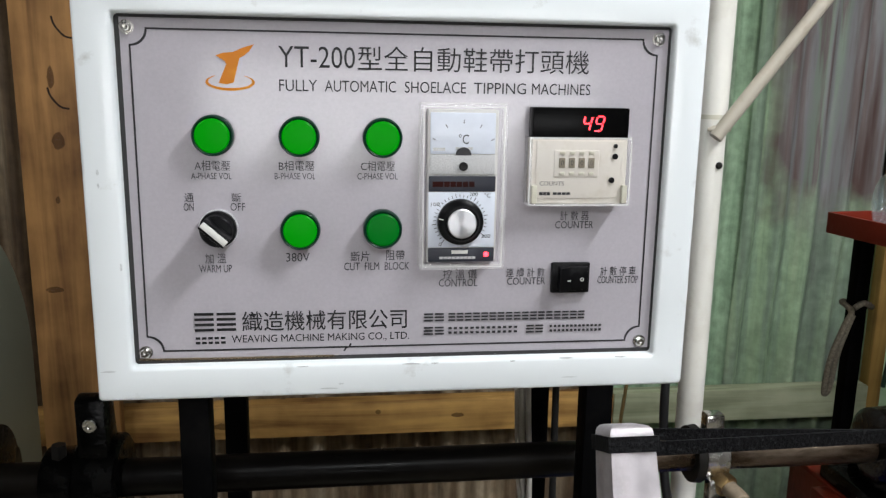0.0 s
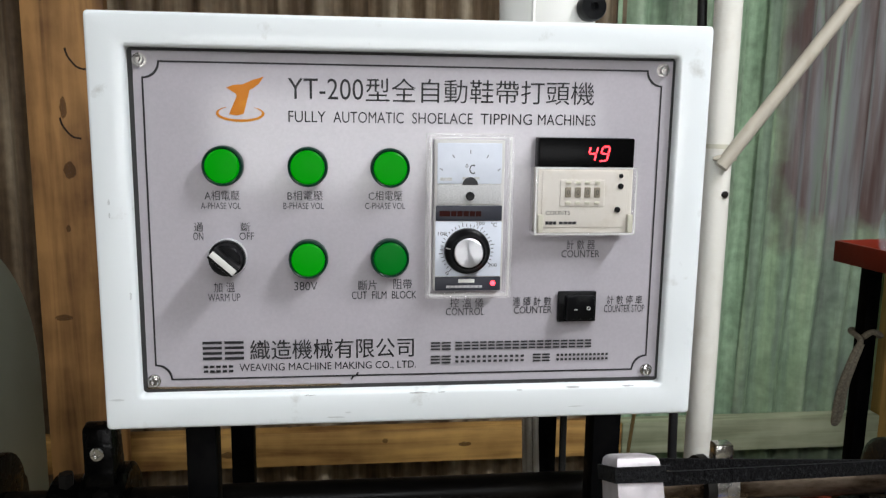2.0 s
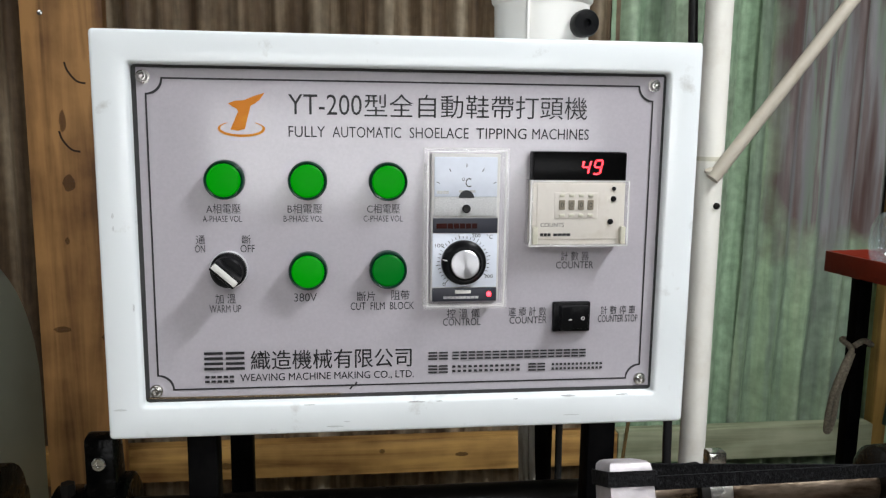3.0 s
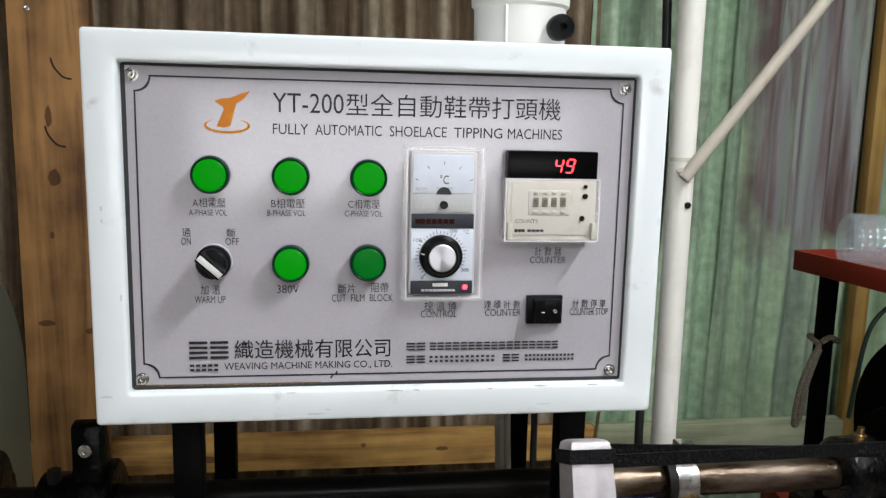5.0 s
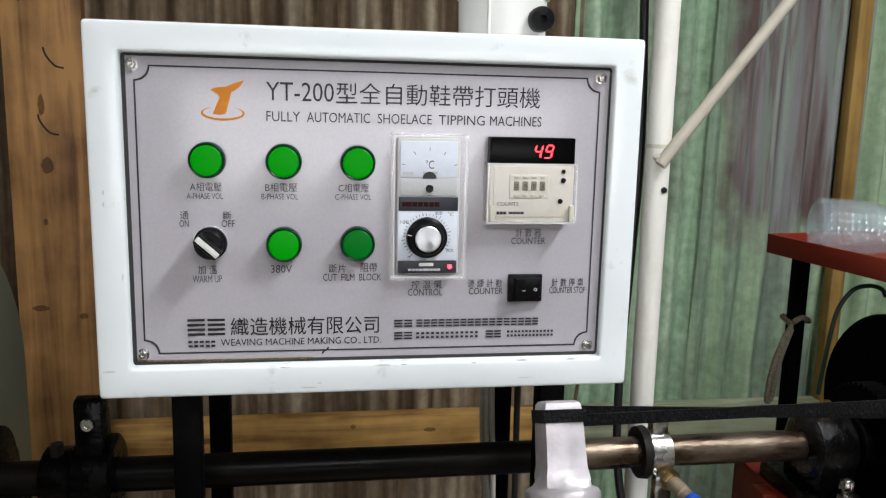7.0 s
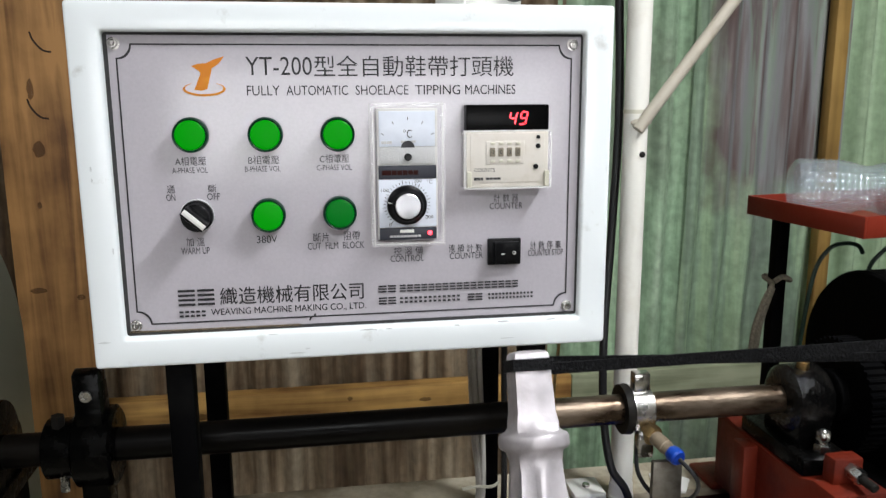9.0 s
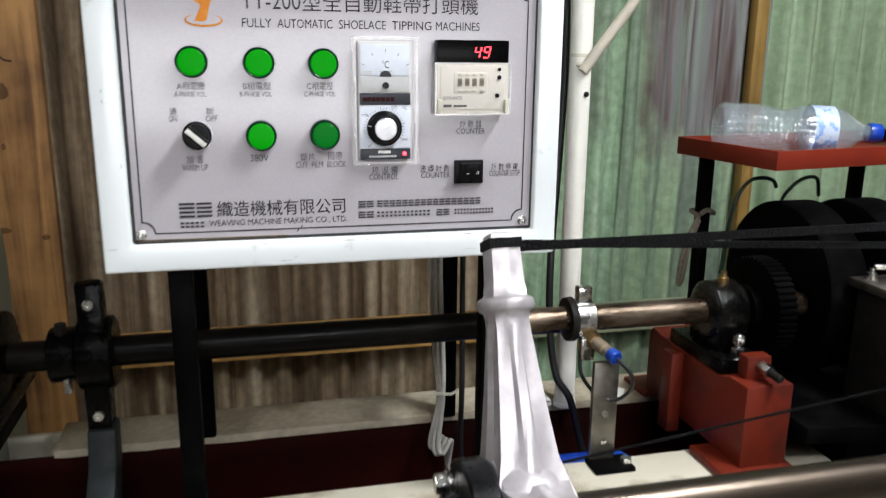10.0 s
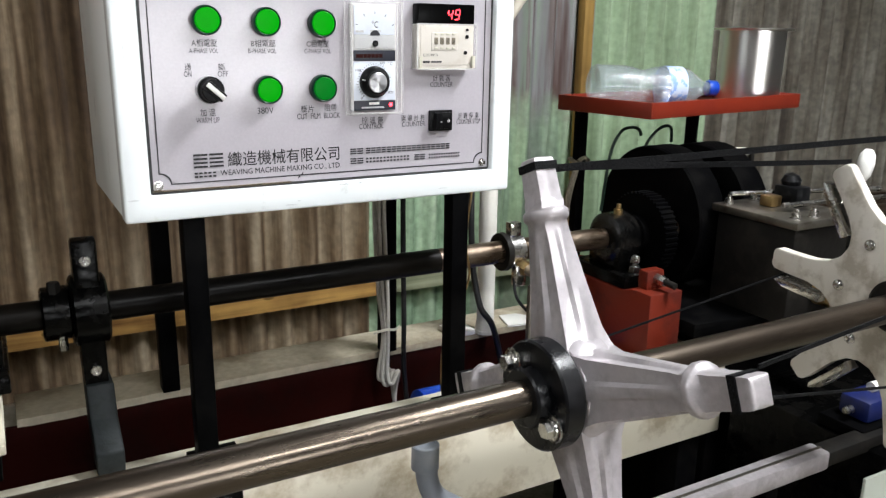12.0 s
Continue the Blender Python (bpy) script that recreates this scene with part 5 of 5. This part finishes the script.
tray_part("tray_floor", box(0.003, TLEN - 0.003, -TDEP + 0.003, -0.003, TZ, TZ + 0.004))
for a in ((0, 0.004, -TDEP, 0), (TLEN - 0.004, TLEN, -TDEP, 0), (0.004, TLEN - 0.004, -TDEP, -TDEP + 0.004), (0.004, TLEN - 0.004, -0.004, 0)):
    tray_part("lip", box(*a, TZ - 0.004, TZ + 0.025, 0.0012))
for lx, ly in ((0.668, 0.360), (0.960, 0.345)):
    part("leg", box(lx - 0.0100, lx + 0.0100, ly - 0.0100, ly + 0.0100, 0.0, TZ - 0.0005, 0.0015), BLACK_PAINT, tray, "black square steel leg")
rp = hose([(0.655, 0.345, 1.163), (0.668, 0.345, 1.170), (0.684, 0.350, 1.163), (0.684, 0.372, 1.160), (0.655, 0.374, 1.165), (0.652, 0.346, 1.158), (0.636, 0.335, 1.140), (0.622, 0.335, 1.095), (0.618, 0.336, 1.045), (0.626, 0.337, 1.052), (0.632, 0.337, 1.10), (0.650, 0.340, 1.155)], 0.0042, 8)
single("rope_tie", rp, ROPE, "grubby rope knotted round the tray leg", "rope", (0.66, 0.35, 1.16))

bot = thing("water_bottle", "clear plastic water bottle lying on the red tray", "bottle", (0.76, 0.28, TZ + 0.004))
bp0, bp1 = Vector((0.650, 0.318, TZ + 0.0450)), Vector((0.896, 0.233, TZ + 0.0400))
prof = [(0.0, 0.018), (0.002, 0.026), (0.007, 0.0325), (0.012, 0.0342)]
for k in range(84):
    d = 0.013 + 0.0015 * k
    waist = 0.0342 - 0.0062 * math.exp(-((d - 0.105) / 0.022) ** 2)
    prof.append((d, waist - 0.0013 * (1 - abs(math.sin(math.pi * k / 6)))))
prof += [(0.142, 0.0335), (0.186, 0.0332), (0.198, 0.031), (0.216, 0.0235), (0.230, 0.0155), (0.238, 0.0128), (0.246, 0.0125)]
prof = [(d, r * (1.19 if d < 0.2 else 1.19 - 0.19 * min(1, (d - 0.2) / 0.03))) for d, r in prof]
bb_ = part("body", turned(bp0, bp1, prof + [(d, r - 0.0009) for d, r in prof[:0:-1]] + [(0.0015, 0.0190)], 40, closed=True), PET, bot)
bb_.visible_shadow = False
bd = (bp1 - bp0).normalized()
part("label", turned(bp0 + bd * 0.148, bp1, [(0, 0.0408), (0.036, 0.0402)], 40, closed=False), LABEL_BLUE, bot, "blue and white film label")
part("cap", turned(bp0 + bd * 0.243, bp1 + bd * 0.03, [(0, 0.0150), (0.002, 0.0155), (0.018, 0.0150), (0.020, 0.0135)], 28), BLUE_PLASTIC, bot, "blue screw cap")

PX, PY = 1.085, 0.315
pot = thing("steel_pot", "polished stainless steel pot standing on the red tray", "pot", (PX, PY, TZ + 0.004))
part("body", turned((PX, PY, TZ + 0.0042), (PX, PY, 2), [(0, 0.062), (0.005, 0.0665), (0.149, 0.0680), (0.149, 0.0668), (0.008, 0.0652), (0.007, 0.0001)], 56), POT_STEEL, pot)
part("rim", turned((PX, PY, TZ + 0.152), (PX, PY, 2), [(0, 0.0672), (0.001, 0.0805), (0.004, 0.0820), (0.0055, 0.0805), (0.005, 0.0672)], 56, closed=False), POT_STEEL, pot, "rolled steel rim")
single("air_hose", hose([(0.650, 0.262, 1.08), (0.658, 0.255, 1.19), (0.675, 0.25, 1.231), (0.700, 0.25, 1.2395), (0.725, 0.255, 1.234), (0.738, 0.262, 1.222)], 0.0031, 10), HOSE_GREEN, "dark green air hose arching behind the wheels", "hose", (0.65, 0.26, 1.08), group="air hoses")
single("air_hose", hose([(0.735, 0.262, 1.08), (0.743, 0.255, 1.19), (0.757, 0.25, 1.222), (0.782, 0.25, 1.2375), (0.808, 0.255, 1.234), (0.820, 0.262, 1.205)], 0.0031, 10), HOSE_GREEN, "dark green air hose arching behind the wheels", "hose", (0.74, 0.26, 1.08), group="air hoses")

# ---- red pedestal with the right bearing ----
ped = thing("bearing_pedestal", "red painted cast pedestal standing on the bed rims", "pedestal", (0.555, 0.1, BZ))
part("body", prism([(-0.022, BZ + 0.012), (-0.022, 1.009), (0.020, 1.009), (0.045, 1.000), (0.190, 1.000), (0.235, 1.006), (0.245, 0.995), (0.245, BZ + 0.012)], "x", 0.520, 0.590, 0.003), RED_PAINT, ped)
part("foot_flange", box(0.490, 0.598, -0.030, 0.055, BZ + 0.0002, BZ + 0.012, 0.003), RED_PAINT, ped)
part("foot_flange", box(0.510, 0.598, 0.230, 0.304, BZ + 0.0042, BZ + 0.0125, 0.003), RED_PAINT, ped)
part("rib", box(0.500, 0.521, 0.135, 0.165, BZ - 0.01, 0.998, 0.003), RED_PAINT, ped)
part("lug", box(0.535, 0.572, 0.004, 0.026, 1.008, 1.040, 0.003), RED_PAINT, ped)
part("adjuster_bolt", hexagon((0.556, 0.004, 1.027), (0.556, -0.016, 1.025), 0.0090), STEEL, ped, "steel adjuster bolt")
part("adjuster_tip", rod((0.556, -0.016, 1.025), (0.558, -0.036, 1.023), 0.0055, 14, 0.001), DARK_CAST, ped)
rb2 = thing("shaft_bearing", "black greasy bearing housing with a brass nipple", "bearing", (0.56, RY, 1.0))
part("base", box(0.522, 0.588, 0.042, 0.185, 1.0002, 1.022, 0.003), BLACK_GREASE, rb2)
part("housing", turned((0.528, RY, RZ), (0.60, RY, RZ), [(0, 0.026), (0.001, 0.036), (0.006, 0.042), (0.045, 0.044), (0.052, 0.040), (0.056, 0.030)], 40), WET_GREASE, rb2)
part("web", box(0.534, 0.578, RY - 0.040, RY + 0.040, 1.02, RZ, 0.003), BLACK_GREASE, rb2)
part("grease_nipple", turned((0.552, RY - 0.008, RZ + 0.040), (0.552, RY - 0.010, RZ + 0.07), [(0, 0.0075), (0.010, 0.0075), (0.011, 0.0045), (0.019, 0.004)], 12), BRASS, rb2, "brass grease nipple")
bl = hexagon((0.556, 0.058, 1.022), (0.556, 0.058, 1.034), 0.0100)
rod((0.556, 0.058, 1.034), (0.556, 0.058, 1.052), 0.0052, 12, 0.001, bl)
hexagon((0.556, 0.058, 1.040), (0.556, 0.058, 1.050), 0.0085, bl)
part("stud", bl, STEEL, rb2, "steel stud with nuts")


def gear(name, x0, x1, r, teeth, mat, label, category):
    pts = []
    for k in range(teeth):
        for f, rr in ((0.0, 0.955), (0.3, 0.955), (0.42, 1.0), (0.75, 1.0)):
            a = 2 * math.pi * (k + f) / teeth
            pts.append((RY + r * rr * math.cos(a), RZ + r * rr * math.sin(a)))
    g = thing(name, label, category, ((x0 + x1) / 2, RY, RZ))
    part("toothed_rim", prism(pts, "x", x0, x1), mat, g)
    part("hub", turned((x0 - 0.012, RY, RZ), (x1 + 0.01, RY, RZ), [(0, 0.030), (0.002, 0.033), (x1 - x0 + 0.02, 0.033), (x1 - x0 + 0.022, 0.030)], 32), mat, g)
    return g


gear("gear_wheel", 0.604, 0.632, 0.074, 48, BLACK_PAINT, "black greasy gear wheel on the rear shaft", "gear")
for gx, gr in ((0.690, 0.133), (0.805, 0.133)):
    fw = thing("flywheel", "large black painted flywheel behind the gearbox", "flywheel", (gx, 0.18, 1.08), group="flywheels")
    part("rim", turned((gx, 0.18, 1.080), (gx + 0.1, 0.18, 1.080), [(0, gr - 0.018), (0.002, gr - 0.003), (0.006, gr), (0.060, gr), (0.065, gr - 0.004), (0.066, gr - 0.02)], 72), BLACK_PAINT, fw)
    part("hub", turned((gx - 0.018, 0.18, 1.080), (gx + 0.1, 0.18, 1.080), [(0, 0.028), (0.002, 0.032), (0.080, 0.032), (0.082, 0.028)], 32), BLACK_GREASE, fw)

# ---- dark machine base and gearbox ----
base = thing("drive_machine", "black cast machine base beside the cream bed", "machine", (1.0, 0.1, 0))
part("top_plate", prism([(0.600, -0.045), (1.70, -0.16), (1.70, 0.50), (0.600, 0.30)], "z", 0.930, 0.955, 0.003), BLACK_PAINT, base)
part("cabinet", box(0.690, 1.68, -0.017, 0.30, 0.0, 0.930, 0.004), BLACK_PAINT, base)
part("lower_carriage", box(0.70, 1.68, -0.33, -0.05, 0.45, 0.830, 0.006), BLACK_GREASE, base)
part("cover_plate", box(0.650, 1.02, -0.3350, -0.3302, 0.30, 0.812, 0.001), GUARD_PAINT, base, "pale cover plate")
part("carriage_foot", box(0.72, 1.6, -0.31, -0.07, 0.0, 0.45, 0.006), BLACK_PAINT, base)
gb = thing("gearbox", "dark cast gearbox with an oily steel lid", "gearbox", (0.82, 0.0, 0.955))
part("body", box(0.722, 0.858, -0.118, 0.040, 0.9552, 1.118, 0.004), DARK_CAST, gb)
part("lid", box(0.712, 0.868, -0.128, 0.046, 1.118, 1.131, 0.002), GEAR_STEEL, gb, "oily steel lid")
for bx, by in ((0.732, 0.028), (0.800, 0.030), (0.838, 0.028), (0.735, -0.105), (0.775, -0.108), (0.845, -0.105)):
    bo = turned((bx, by, 1.131), (bx, by, 1.15), [(0, 0.0095), (0.002, 0.0095), (0.0022, 0.007), (0.010, 0.007), (0.0105, 0.0042), (0.016, 0.004)], 18)
    part("lid_bolt", bo, STEEL, gb, "steel lid bolt")
part("oil_window", box(0.770, 0.796, -0.030, -0.004, 1.131, 1.150, 0.003), BRASS, gb, "brass fitting")
bk = box(0.806, 0.842, -0.050, -0.002, 1.131, 1.165, 0.004)
turned((0.826, -0.02, 1.160), (0.826, -0.02, 1.20), [(0, 0.014), (0.012, 0.017), (0.022, 0.012), (0.026, 0.001)], 20, bk)
part("valve", bk, BLACK_PLASTIC, gb, "black valve block")
for p0, p1 in (((0.735, 0.028, 1.148), (1.02, -0.06, 1.150)), ((0.760, -0.06, 1.142), (1.02, -0.10, 1.145))):
    part("link_rod", rod(p0, p1, 0.0042, 12, 0.001), STEEL, gb, "thin steel link rod")
part("side_shaft", rod((0.858, 0.0, 1.085), (1.45, 0.0, 1.085), 0.016, 24, 0.002), SHAFT_BROWN, gb)
part("drive_shaft", rod((0.80, -0.20, 1.005), (0.80, -0.115, 1.005), 0.022, 24, 0.002), BRASS, gb, "rusty round coupling")
mt_ = thing("blue_motor", "small blue painted motor under the front shaft", "motor", (0.76, -0.25, 0.83))
part("body", box(0.728, 0.810, -0.278, -0.226, 0.8502, 0.886, 0.008), BLUE_PAINT, mt_)
part("foot", box(0.705, 0.84, -0.288, -0.212, 0.8302, 0.850, 0.003), BLACK_PAINT, mt_)
part("shaft_end", rod((0.712, -0.25, 0.866), (0.7285, -0.25, 0.866), 0.006, 14, 0.001), STEEL, mt_)
part("arm", hose([(0.768, -0.25, 0.893), (0.80, -0.25, 0.891), (0.85, -0.255, 0.878)], 0.0080, 12), WHITE_PLASTIC, mt_, "white rounded arm")

lv = rod((0.845, -0.105, 1.145), (0.905, -0.100, 1.190), 0.005, 12)
part("lever", lv, STEEL, gb, "steel lever arm")
part("lever_knob", turned((0.900, -0.100, 1.180), (0.910, -0.098, 1.235), [(0, 0.006), (0.008, 0.011), (0.028, 0.014), (0.044, 0.012), (0.052, 0.006), (0.053, 0.001)], 20), WHITE_PLASTIC, gb, "white rounded lever knob")

hl = thing("hand_lever", "yellowed wooden handle on a dark lever behind the gearbox", "lever", (0.98, 0.2, 0.955))
part("handle", turned((0.905, 0.200, 1.186), (0.99, 0.200, 1.184), [(0, 0.005), (0.004, 0.0088), (0.03, 0.0105), (0.06, 0.0090), (0.07, 0.006)], 18), CREAM_PLASTIC, hl, "yellowed handle")
part("stem", hose([(0.972, 0.200, 1.184), (0.985, 0.200, 1.17), (0.985, 0.200, 1.05), (0.985, 0.200, 0.9552)], 0.0055, 10), DARK_CAST, hl)

# ---- aluminium rail in front ----
rail = thing("aluminium_rail", "pale aluminium guide rail on black legs", "rail", (0.3, -0.287, 0.0))
part("profile", box(-0.30, 0.610, -0.303, -0.270, 0.822, 0.850, 0.004), ALUMINIUM, rail)
part("groove_strip", box(-0.30, 0.608, -0.289, -0.285, 0.8498, 0.8512), GEAR_STEEL, rail)
part("rail_extension", box(0.6105, 1.10, -0.301, -0.272, 0.824, 0.847, 0.003), DARK_CAST, rail, "oily brown length of rail")
for lx in (-0.22, 0.50):
    part("leg", box(lx - 0.012, lx + 0.012, -0.299, -0.275, 0.0, 0.822, 0.002), BLACK_PAINT, rail, "black steel leg")

# ---- clamp, fitting and bracket on the rear shaft ----
cl_ = thing("shaft_clamp", "bright split steel clamp ring on the rear shaft", "clamp", (0.342, RY, RZ))
part("ring", turned((0.328, RY, RZ), (0.354, RY, RZ), [(0, 0.0188), (0.0002, 0.027), (0.001, 0.028), (0.025, 0.028), (0.0258, 0.027), (0.026, 0.0188)], 40, closed=False), STEEL, cl_)
part("lug", box(0.331, 0.351, RY - 0.012, RY + 0.004, RZ + 0.025, RZ + 0.048, 0.002), STEEL, cl_)
part("lug", box(0.331, 0.351, RY - 0.030, RY - 0.016, RZ - 0.052, RZ - 0.018, 0.002), STEEL, cl_)
part("back_ring", turned((0.318, RY, RZ), (0.328, RY, RZ), [(0, 0.0188), (0.0002, 0.030), (0.009, 0.031), (0.0098, 0.0188)], 36, closed=False), DARK_CAST, cl_, "dark ring")
ft = thing("air_fitting", "brass air fitting with a blue cap below the clamp", "fitting", (0.352, 0.06, 1.045))
f0, f1 = Vector((0.346, 0.092, 1.052)), Vector((0.362, 0.030, 1.040))
fd = (f1 - f0).normalized()
part("nut", hexagon(f0, f0 + fd * 0.016, 0.0125), BRASS, ft)
part("stem", turned(f0 + fd * 0.016, f1, [(0, 0.009), (0.020, 0.009), (0.021, 0.008), (0.032, 0.008)], 20), FITTING, ft, "dull brass stem")
part("cap", turned(f0 + fd * 0.046, f1 + fd * 0.02, [(0, 0.0088), (0.002, 0.0098), (0.012, 0.0098), (0.014, 0.0080)], 20), BLUE_PLASTIC, ft, "blue push-in cap")
part("tube", hose([f0 + fd * 0.060, (0.376, 0.020, 1.022), (0.383, 0.035, 0.995), (0.368, 0.050, 0.975), (0.345, 0.060, 0.983), (0.330, 0.075, 1.005), (0.332, 0.088, 1.030), (0.338, 0.095, 1.045)], 0.0026, 8), BLACK_CABLE, ft, "thin black tube")
ub = thing("flat_bracket", "grey steel flat bracket bolted to the bed rim", "bracket", (0.355, 0.06, BZ))
part("bar", box(0.338, 0.374, 0.052, 0.060, BZ + 0.006, 1.030, 0.001), GEAR_STEEL, ub)
part("foot", box(0.335, 0.392, 0.020, 0.061, BZ + 0.0002, BZ + 0.006, 0.001), BLACK_PAINT, ub, "black foot")
part("bolt", hexagon((0.384, 0.036, BZ + 0.006), (0.384, 0.036, BZ + 0.014), 0.008), STEEL, ub)
for bz in (0.915, 0.955):
    part("rivet", turned((0.356, 0.052, bz), (0.356, 0.046, bz), [(0, 0.005), (0.003, 0.004), (0.0035, 0.0001)], 14), STEEL, ub)

# ---- cables below the control box ----
for k, (dx_, dy_) in enumerate(((0.0, 0.0), (0.006, -0.006), (-0.004, 0.007))):
    single("grey_cable", hose([(0.160 + dx_, 0.222 + dy_, Z0 + 0.003), (0.158 + dx_, 0.220 + dy_, 1.12), (0.163 + dx_, 0.219 + dy_, 1.00), (0.166 + dx_ * 0.5, 0.214 + dy_ * 0.5, 0.925), (0.152 + dx_, 0.196 + dy_, 0.862), (0.158 + dx_, 0.190 + dy_, 0.846 + 0.004 * k), (0.172 + dx_, 0.196 + dy_, 0.866), (0.176, 0.20, 0.81), (0.18, 0.18, 0.747)], 0.0036, 10), GREY_CABLE, "grey cable hanging from the control box into the trough", "cable", (0.16, 0.22, 0.85), group="control box cables")
single("black_cable", hose([(0.196, 0.210, Z0 + 0.003), (0.197, 0.212, 1.1), (0.198, 0.210, 0.95), (0.196, 0.205, 0.86), (0.196, 0.18, 0.747)], 0.0042, 10), BLACK_CABLE, "black cable hanging from the control box", "cable", (0.19, 0.21, 0.9), group="control box cables")
single("cable_tie", strap([(0.140, 0.205, 0.934), (0.160, 0.202, 0.938), (0.180, 0.206, 0.934), (0.192, 0.214, 0.936)], 0.004, 0.0012, (0, 0, 1), 6), CREAM_PLASTIC, "pale plastic tie round the grey cables", "cable tie", (0.16, 0.205, 0.935))
single("thin_wire", hose([(0.215, 0.03, Z0 + 0.003), (0.212, 0.04, 1.12), (0.225, 0.05, 1.06), (0.205, 0.06, 1.0), (0.195, 0.075, 0.93), (0.205, 0.085, 0.80), (0.21, 0.09, 0.747)], 0.0018, 8), BRASS, "thin brown wire hanging from the control box", "wire", (0.21, 0.04, 1.0))

# ---- loose things ----
pv = thing("grey_pvc_pipe", "grey plastic pipe elbow rising in front of the bed", "pipe", (0.05, -0.15, 0.85))
part("elbow", hose([(0.026, -0.190, 0.953), (0.029, -0.190, 0.910), (0.040, -0.192, 0.885), (0.068, -0.198, 0.864), (0.110, -0.205, 0.838), (0.140, -0.21, 0.80), (0.150, -0.21, 0.70), (0.150, -0.21, 0.001)], 0.013, 20), GREY_PVC, pv)
part("socket", turned((0.0255, -0.190, 0.925), (0.026, -0.190, 0.956), [(0, 0.0145), (0.001, 0.0160), (0.030, 0.0160), (0.031, 0.0150), (0.031, 0.0120), (0.012, 0.0118)], 28), GREY_PVC, pv)
bc = thing("blue_canister", "blue plastic canister lying in the maroon trough", "canister", (0.35, 0.145, 0.745))
part("body", turned((0.19, 0.145, 0.805), (0.48, 0.140, 0.805), [(0, 0.030), (0.006, 0.040), (0.24, 0.040), (0.262, 0.026), (0.285, 0.022)], 32), BLUE_PLASTIC, bc)
for sx_ in (0.23, 0.40):
    part("cradle", box(sx_ - 0.01, sx_ + 0.01, 0.105, 0.185, 0.7452, 0.772, 0.002), BLACK_PAINT, bc)

# ---- pedestals of the front shaft, beyond the machine ----
for sx_ in (-1.1, 1.5):
    sp = thing("shaft_pedestal", "plain dark steel pedestal carrying the front shaft", "pedestal", (sx_, NY, 0), group="shaft pedestals")
    part("column", box(sx_ - 0.03, sx_ + 0.03, NY - 0.04, NY + 0.03, 0.0, NZ - 0.02, 0.004), BLACK_PAINT, sp)
    part("bearing", turned((sx_ - 0.025, NY, NZ), (sx_ + 0.025, NY, NZ), [(0, 0.030), (0.003, 0.036), (0.047, 0.036), (0.05, 0.030)], 28), BLACK_GREASE, sp)
